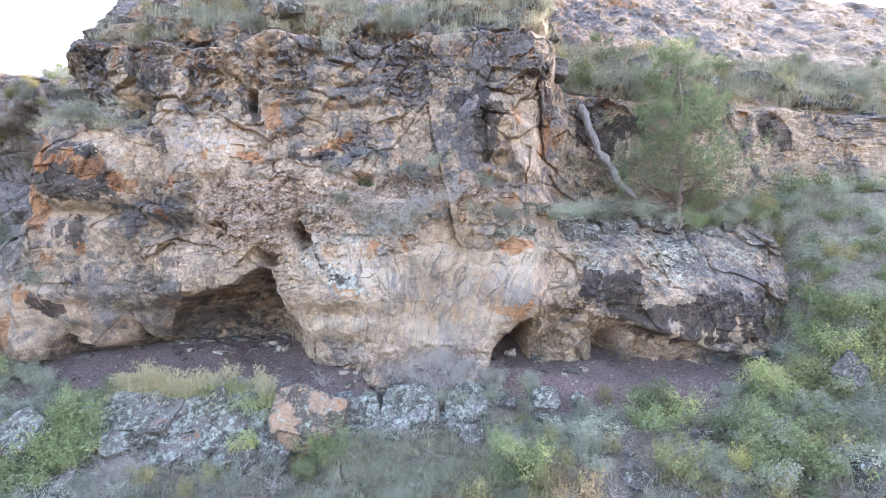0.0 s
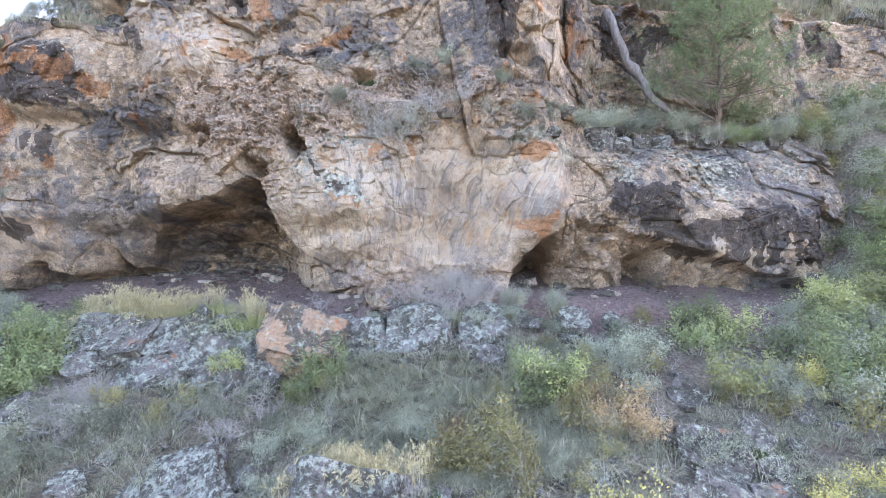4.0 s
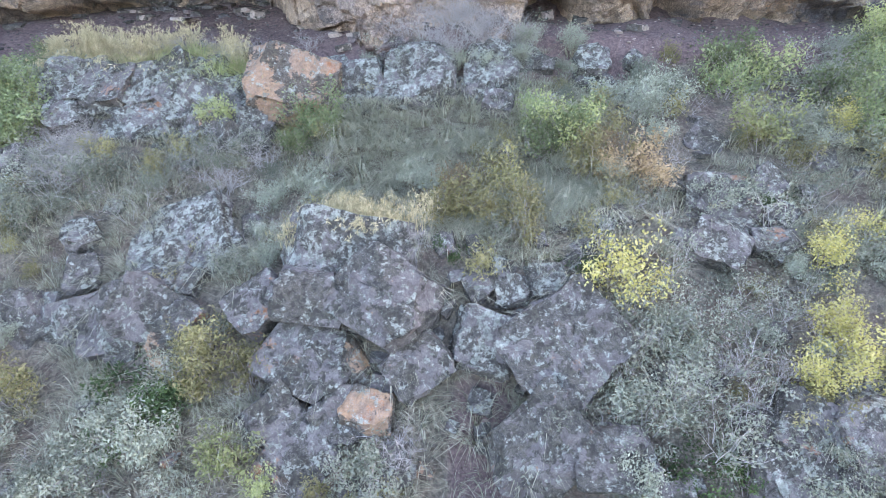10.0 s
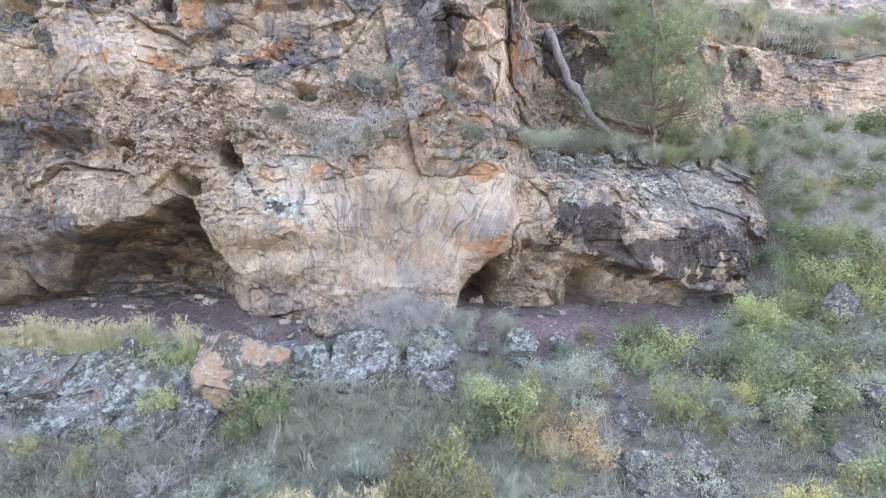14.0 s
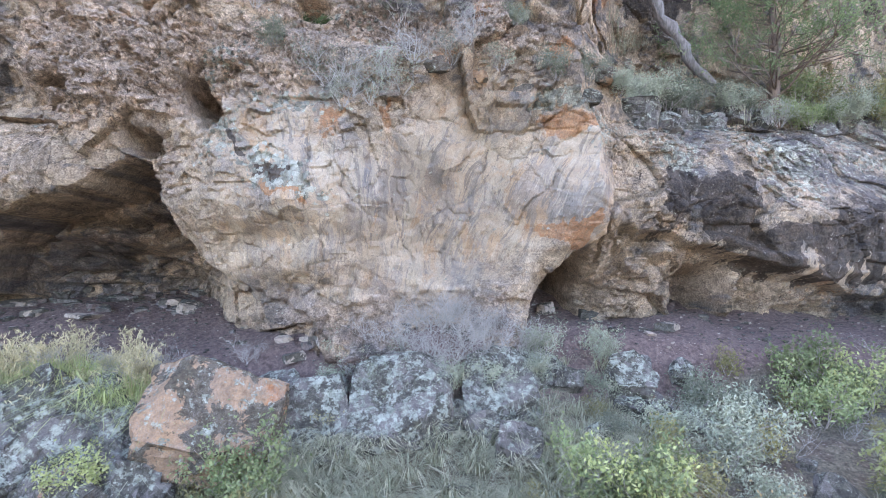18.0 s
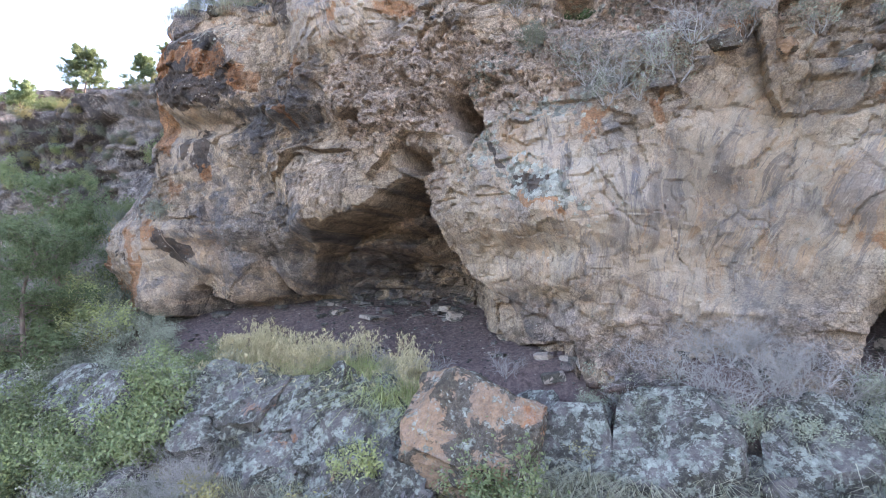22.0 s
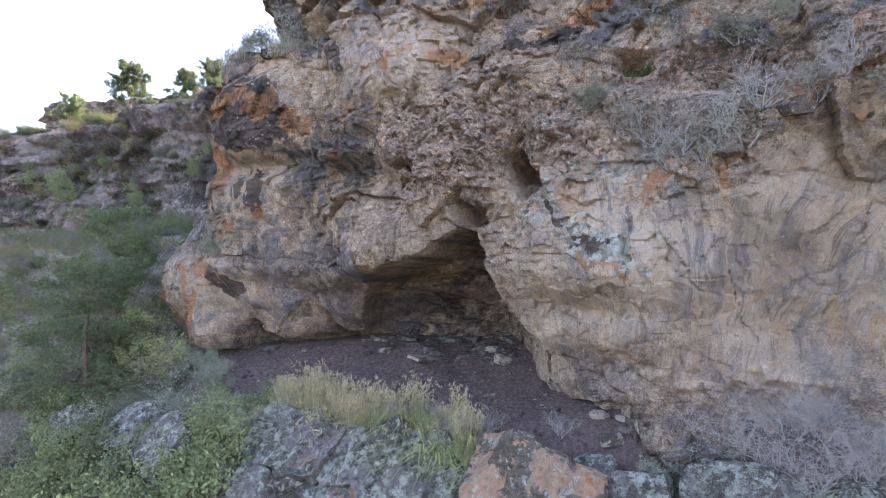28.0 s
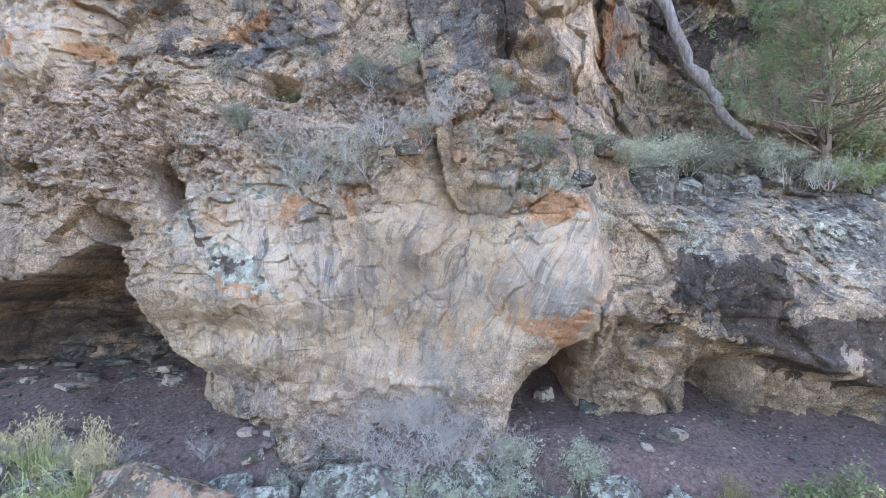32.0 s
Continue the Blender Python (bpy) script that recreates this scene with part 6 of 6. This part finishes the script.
while made < 680:
    x, y = rnd.uniform(-19, 17), rnd.uniform(4.5, 15.7)
    if abs(x) > 4 + 0.95 * y or any(math.hypot(x - a, y - b) < r for a, b, r in taken):
        continue
    if -8.8 < x < 2.0 and y > 13.9 and rnd.random() < 0.85:
        continue
    if -2.5 < x < 1.8 and 11.8 < y < 14.6 and rnd.random() < 0.8:
        continue
    made += 1
    side = abs(x + 1) > 8
    kind = rnd.choice(("low_sage", "low_sage", "sage", "low_olive", "low_twig", "low_twig", "twig", "sage", "low_green" if side else "low_sage", "low_green" if side else "low_olive", "green" if side else "low_twig"))
    put(kind, x, y, rnd.uniform(0.5, 1.15) * (1.35 if side else 1.0))
# both gullies, too thick to count
def gather(n, x0, x1, y0, y1, w0, w1, seed, ok):
    g, out = random.Random(seed), []
    while len(out) < n:
        x, y = g.uniform(x0, x1), g.uniform(y0, y1)
        if ok(x, y):
            out.append((x, y, float(ground_height(np.array([x]), np.array([y]))[0]), g.uniform(w0, w1)))
    return out


west = lambda x, y: x < -13.8 - 0.9 * max(0, y - 19)
east = lambda x, y: y < 21.5 and (y > 15 or x > 12)
for kind, n, seed, w in (("low_sage", 230, 1, 1.5), ("low_green", 110, 2, 1.7), ("low_olive", 60, 3, 1.4), ("low_twig", 50, 4, 1.4)):
    scrub("west_gully_" + kind, "thick scrub filling the gully below the far cliff", kind, gather(n, -42, -13.6, 14.5, 35, 0.8, w, seed, west), seed, kind == "low_twig")
    scrub("east_gully_" + kind, "thick scrub on the bank beyond the black block", kind, gather(n, 11.0, 23, 11.5, 21.5, 0.6, w * 0.9, seed + 10, east), seed + 10, kind == "low_twig")


# along the far rim and its broken face
frng = random.Random(51)
for kind, n, low, high, w in (("low_sage", 70, -0.4, 0.6, 1.6), ("low_green", 34, -0.6, 0.6, 2.2), ("low_olive", 60, -8.0, -1.0, 1.8), ("sage", 90, -9.5, -1.0, 1.7), ("green", 26, -10.0, -5.0, 2.0)):
    spots = []
    for k in range(n):
        x = frng.uniform(-58, -20)
        top = float(far_depth(np.array([x]), np.array([10.0]))[1][0])
        z = top + frng.uniform(low, high)
        spots.append((x, float(far_depth(np.array([x]), np.array([z]))[0][0]) - 0.1, z, frng.uniform(0.8, w)))
    scrub("far_rim_" + kind, "scrub along the rim and face of the distant cliff", kind, spots, n, False)

# ---- on the cliff: ledges, terraces, dead log, trees ----
def shelf_put(kind, x, z, w, tall=1.0, out=0.1):
    y = float(cliff_depth(np.array([x]), np.array([z]))[0])
    ob = put(kind, x, y - out, w, z, tall)
    tagged(ob, group="shrubs on the cliff")
    return ob


for kind, x, z, w in (("dead", -2.4, 5.5, 1.0), ("dead", -1.2, 5.3, 1.1), ("twig", -0.9, 5.0, 0.9), ("dead", 0.4, 6.3, 0.9), ("twig", -1.9, 4.7, 0.8), ("sage", 1.2, 6.4, 0.7), ("dead", -1.77, 4.95, 1.3), ("dead", -0.68, 5.6, 1.3), ("creeper", -2.4, 6.45, 0.7), ("twig", -1.4, 4.75, 0.9), ("twig", -2.2, 5.1, 0.9), ("twig", 0.0, 5.6, 0.8), ("dead", 0.3, 5.9, 0.8),
                      ("sage", 4.2, 5.3, 1.3), ("sage", 4.9, 5.5, 1.5), ("sage", 5.6, 5.5, 1.6), ("sage", 6.3, 5.6, 1.3), ("sage", 7.3, 5.6, 1.5), ("twig", 8.2, 5.3, 1.4), ("sage", 10.2, 5.4, 1.5), ("sage", 11.0, 5.6, 1.6), ("olive", 11.9, 6.0, 1.6), ("sage", 12.8, 6.2, 1.6),
                      ("green", 5.4, 10.9, 1.8), ("twig", 6.3, 11.0, 1.6), ("sage", 4.4, 10.8, 1.2), ("sage", -1.8, 11.9, 1.4), ("twig", -4.6, 12.0, 1.4), ("sage", 0.8, 11.9, 1.2), ("twig", -8.4, 12.0, 1.2), ("twig", -10.6, 8.4, 1.3), ("sage", -11.5, 8.5, 1.0), ("sage", -12.3, 8.6, 0.9),
                      ("twig", -3.5, 6.6, 0.8), ("sage", -3.1, 5.8, 0.7), ("twig", -2.1, 6.9, 0.9), ("sage", -1.0, 6.7, 0.8), ("twig", 0.9, 5.5, 0.7), ("sage", 1.9, 5.3, 0.8), ("sage", 2.6, 5.35, 0.9), ("twig", -5.2, 8.0, 0.6), ("twig", -3.9, 9.0, 0.9), ("sage", -0.2, 7.0, 0.8), ("twig", -3.5, 10.6, 1.2), ("twig", 0.2, 10.9, 1.0), ("sage", 3.6, 5.4, 0.9), ("sage", -12.9, 3.3, 0.8)):
    shelf_put(kind, x, z, w)
for k in range(70):
    x = rnd.uniform(-11, 24)
    if rnd.random() < 0.35:
        continue
    shelf_put(rnd.choice(("sage", "twig", "olive", "sage")), x, (11.7 if x < 4 else 10.8) + rnd.uniform(0, 1.6), rnd.uniform(0.6, 1.3))
for k in range(50):
    shelf_put(rnd.choice(("sage", "twig", "low_sage", "green")), rnd.uniform(4.5, 26), 10.9 + rnd.uniform(0, 3.0), rnd.uniform(0.6, 1.4))
for k in range(40):
    x = rnd.uniform(9, 24)
    shelf_put(rnd.choice(("sage", "green", "olive", "twig")), x, 5.1 + rnd.uniform(0, 0.9), rnd.uniform(0.7, 1.6))
tree(8.9, 20.0, 5.35, 7.2, 3, "grey-green juniper tree rooted on the cliff ledge")
tree(-15.6, 15.4, -0.9, 4.4, 4, "dark green juniper at the foot of the gully", (0.03, 0))
tree(-17.8, 17.5, 0.2, 4.8, 15, "bushy dark juniper among scrub beside the cliff", (0.02, 0.02))
for x, y, z, h, s in ((-47.5, 37.5, 15.9, 4.6, 5), (-41.5, 38.5, 16.6, 2.8, 6), (-38.6, 38.8, 16.9, 3.2, 7), (-54, 36, 15.2, 3.0, 8)):
    tree(x, y, z, h, s, "distant juniper standing on the far canyon rim", needle=0.22)


# blocks lying on the ledges and along the brow
ledge = random.Random(41)


def ledge_block(x, z, size, key, tall=0.8):
    y = float(cliff_depth(np.array([x]), np.array([z]))[0])
    ob = boulder(x, y + 0.12 * size, z, size, key, tall, turn=ledge.uniform(0, 6.28))
    return tagged(ob, {"red": "orange-lichened block lying on the cliff ledge", "pale": "pale lichened block lying on the cliff ledge"}.get(key, "grey block lying on the cliff ledge"), group="blocks on the ledges")


for x, z, size, key in ((3.15, 5.75, 0.75, "red"), (3.6, 5.55, 0.55, "red"), (4.3, 5.2, 1.3, "pale"), (5.0, 5.0, 1.1, "pale"), (5.8, 5.3, 0.9, "grey"), (6.6, 5.2, 1.0, "pale"), (7.4, 5.5, 0.8, "pale"), (8.3, 5.3, 0.6, "grey"), (9.8, 5.2, 0.9, "pale"), (10.6, 5.3, 0.8, "grey"), (2.6, 5.05, 0.5, "pale"), (0.6, 5.45, 0.45, "red"), (-0.3, 5.5, 0.5, "red"), (1.4, 5.2, 0.4, "tan")):
    ledge_block(x, z, size, key)
for k in range(60):
    x = ledge.uniform(-13.5, 20)
    z = (11.5 if x < 4 else 10.5) + ledge.uniform(0, 2.2)
    ledge_block(x, z, ledge.uniform(0.35, 1.3), ledge.choice(("grey", "red", "grey", "pale")))
for k in range(18):
    x = ledge.uniform(-12.4, -9.4)
    ledge_block(x, ledge.uniform(8.2, 9.4), ledge.uniform(0.25, 0.8), ledge.choice(("grey", "red", "grey")))


def dead_log():
    rnd = random.Random(8)
    a, b = np.array((5.2, 20.2, 9.95)), np.array((7.1, 20.0, 6.45))
    pts = []
    for k in range(14):
        t = k / 13
        p = a * (1 - t) + b * t + np.array((-0.16 * math.sin(3.14 * t), -0.1 * math.sin(3.14 * t), -0.16 * math.sin(3.14 * t))) + np.array((rnd.gauss(0, 0.05), rnd.gauss(0, 0.04), 0))
        pts.append((p, 0.15 - 0.05 * t + 0.022 * rnd.gauss(0, 1)))
    root = new("dead_log")
    tagged(root, "weathered grey dead tree trunk leaning on the cliff", "log")
    v, f = tubes([pts], 9)
    part("trunk", array_mesh("trunk", v, f, BARK_LOG), root)
    lines, tips = [], []
    for k in (3, 7, 10):
        grow(rnd, pts[k][0], (rnd.gauss(0, 1), -0.6, rnd.uniform(0, 1)), 0.8, 0.03, 1, 2, 0.3, 0.1, 4, 0.7, lines, tips)
        v, f = tubes(lines[-3:], 4)
        part("branch", array_mesh("branch", v, f, BARK_LOG), root)


dead_log()

# ---- grass ----
rng = np.random.RandomState(4)


def on_ground(x, y, size):
    return np.stack([x, y, ground_height(x, y), size], 1)


n = 4300
x, y = rng.uniform(-17, 15, n), rng.uniform(5, 15.9, n)
keep = (vnoise(x * 0.5, y * 0.5, 0.0, 201) > -0.35) & (np.abs(x) < 4 + 0.95 * y)
tufts("slope_grass", "grey-green bunch grass covering the talus slope", on_ground(x[keep], y[keep], rng.uniform(0.5, 1.0, keep.sum())), 3, GRASS, 46, 0.4, 0.32, 1.5)
n = 250
x, y = rng.uniform(-3.0, 2.8, n), rng.uniform(11.6, 15.1, n)
tufts("meadow_grass", "soft green-grey grass below the boulder row", on_ground(x, y, rng.uniform(0.6, 1.15, n)), 5, GRASS, 150, 0.42, 0.3, 1.7)
def seeded_grass(name, label, spots, seed, mat, stems, height):
    """Tall grass with feathery seed heads, leaning every way, at the spots (x, y, z, size)."""
    rnd = random.Random(seed)
    lines, tips = [], []
    for x, y, z, size in spots:
        for k in range(stems):
            a, h = rnd.uniform(0, 6.28), height * size * rnd.uniform(0.45, 1.15)
            lean = abs(rnd.gauss(0, 0.32))
            foot = np.array((x + 0.16 * size * rnd.gauss(0, 1), y + 0.16 * size * rnd.gauss(0, 1), z - 0.03))
            way = np.array((math.cos(a), math.sin(a), 0))
            pts = [foot, foot + way * lean * 0.25 * h + np.array((0, 0, 0.55 * h)), foot + way * lean * 0.7 * h + np.array((0, 0, 0.95 * h)), foot + way * lean * 1.15 * h + np.array((0, 0, (1.1 - 0.25 * lean) * h))]
            lines.append([(q, r) for q, r in zip(pts, (0.003, 0.0026, 0.002, 0.001))])
            tips.extend((pts[2] * (1 - t) + pts[3] * t, None) for t in (0.1, 0.5, 0.9))
    v, f = tubes(lines, 3)
    v2, f2 = leaves(rnd, tips, 2, 0.085, 0.022, 0.22, 1.2)
    return tagged(new(name, array_mesh(name, np.concatenate([v, v2]), np.concatenate([f, f2 + len(v)]), mat, False)), label, "grass", kind="stuff")


x = np.concatenate([rng.normal(c, 0.22, m) for c, m in ((-9.5, 8), (-9.0, 12), (-8.5, 11), (-8.0, 8), (-7.3, 7), (-6.6, 6), (-5.9, 5), (-5.2, 4))])
y = 15.9 + 0.32 * rng.normal(0, 1, len(x))
p = on_ground(x, y, rng.uniform(0.3, 1.0, len(x)))
seeded_grass("straw_grass", "tall straw-yellow grass with feathery heads along the shelf edge", p, 7, STRAW, 44, 0.72)
tufts("straw_grass_leaves", "low yellowing grass leaves along the shelf edge", p, 17, LEAF_LIME, 28, 0.45, 1.2, 1.5)
x = np.concatenate([rng.normal(c, 0.16, 6) for c in (-6.4, -5.9, -5.2, -4.8)])
y = 15.6 + 0.12 * rng.normal(0, 1, len(x))
tufts("drooping_grass", "green-yellow grass drooping over the boulder bank", on_ground(x, y, rng.uniform(0.7, 1.0, len(x))), 8, LEAF_LIME, 90, 0.7, 0.5, 1.7)
x, y = rng.normal(-2.0, 0.55, 30), rng.normal(11.3, 0.3, 30)
p = on_ground(x, y, rng.uniform(0.4, 0.85, 30))
p[:, 2] += 0.35
seeded_grass("straw_grass_clump", "straw-coloured seeding grass growing on the boulder pile", p, 9, STRAW, 40, 0.5)
n = 1700
x = np.where(rng.uniform(0, 1, n) < 0.16, rng.uniform(-13, 4, n), rng.uniform(4, 30, n))
z = np.where(x < 4, 11.75, np.where(rng.uniform(0, 1, n) < 0.2, 5.25, 10.75)) + rng.uniform(0, 1, n) * np.where(x < 4, 1.6, 2.8)
p = np.stack([x, cliff_depth(x, z) - 0.05, z, rng.uniform(0.5, 1.0, n)], 1)
tufts("ledge_grass", "dry pale grass on the cliff ledges", p, 11, GRASS, 46, 0.5, 1.0)
n = 60
x, z = rng.uniform(-13.2, -10, n), 8.2 + rng.uniform(0, 0.6, n)
p = np.stack([x, cliff_depth(x, z) - 0.05, z, rng.uniform(0.4, 0.8, n)], 1)
tufts("buttress_grass", "dry grass on top of the dark buttress", p, 12, GRASS, 50, 0.35, 0.8)

for group in KINDS.values():
    for src in group:
        for ob in (*src.children_recursive, src):
            bpy.data.objects.remove(ob)
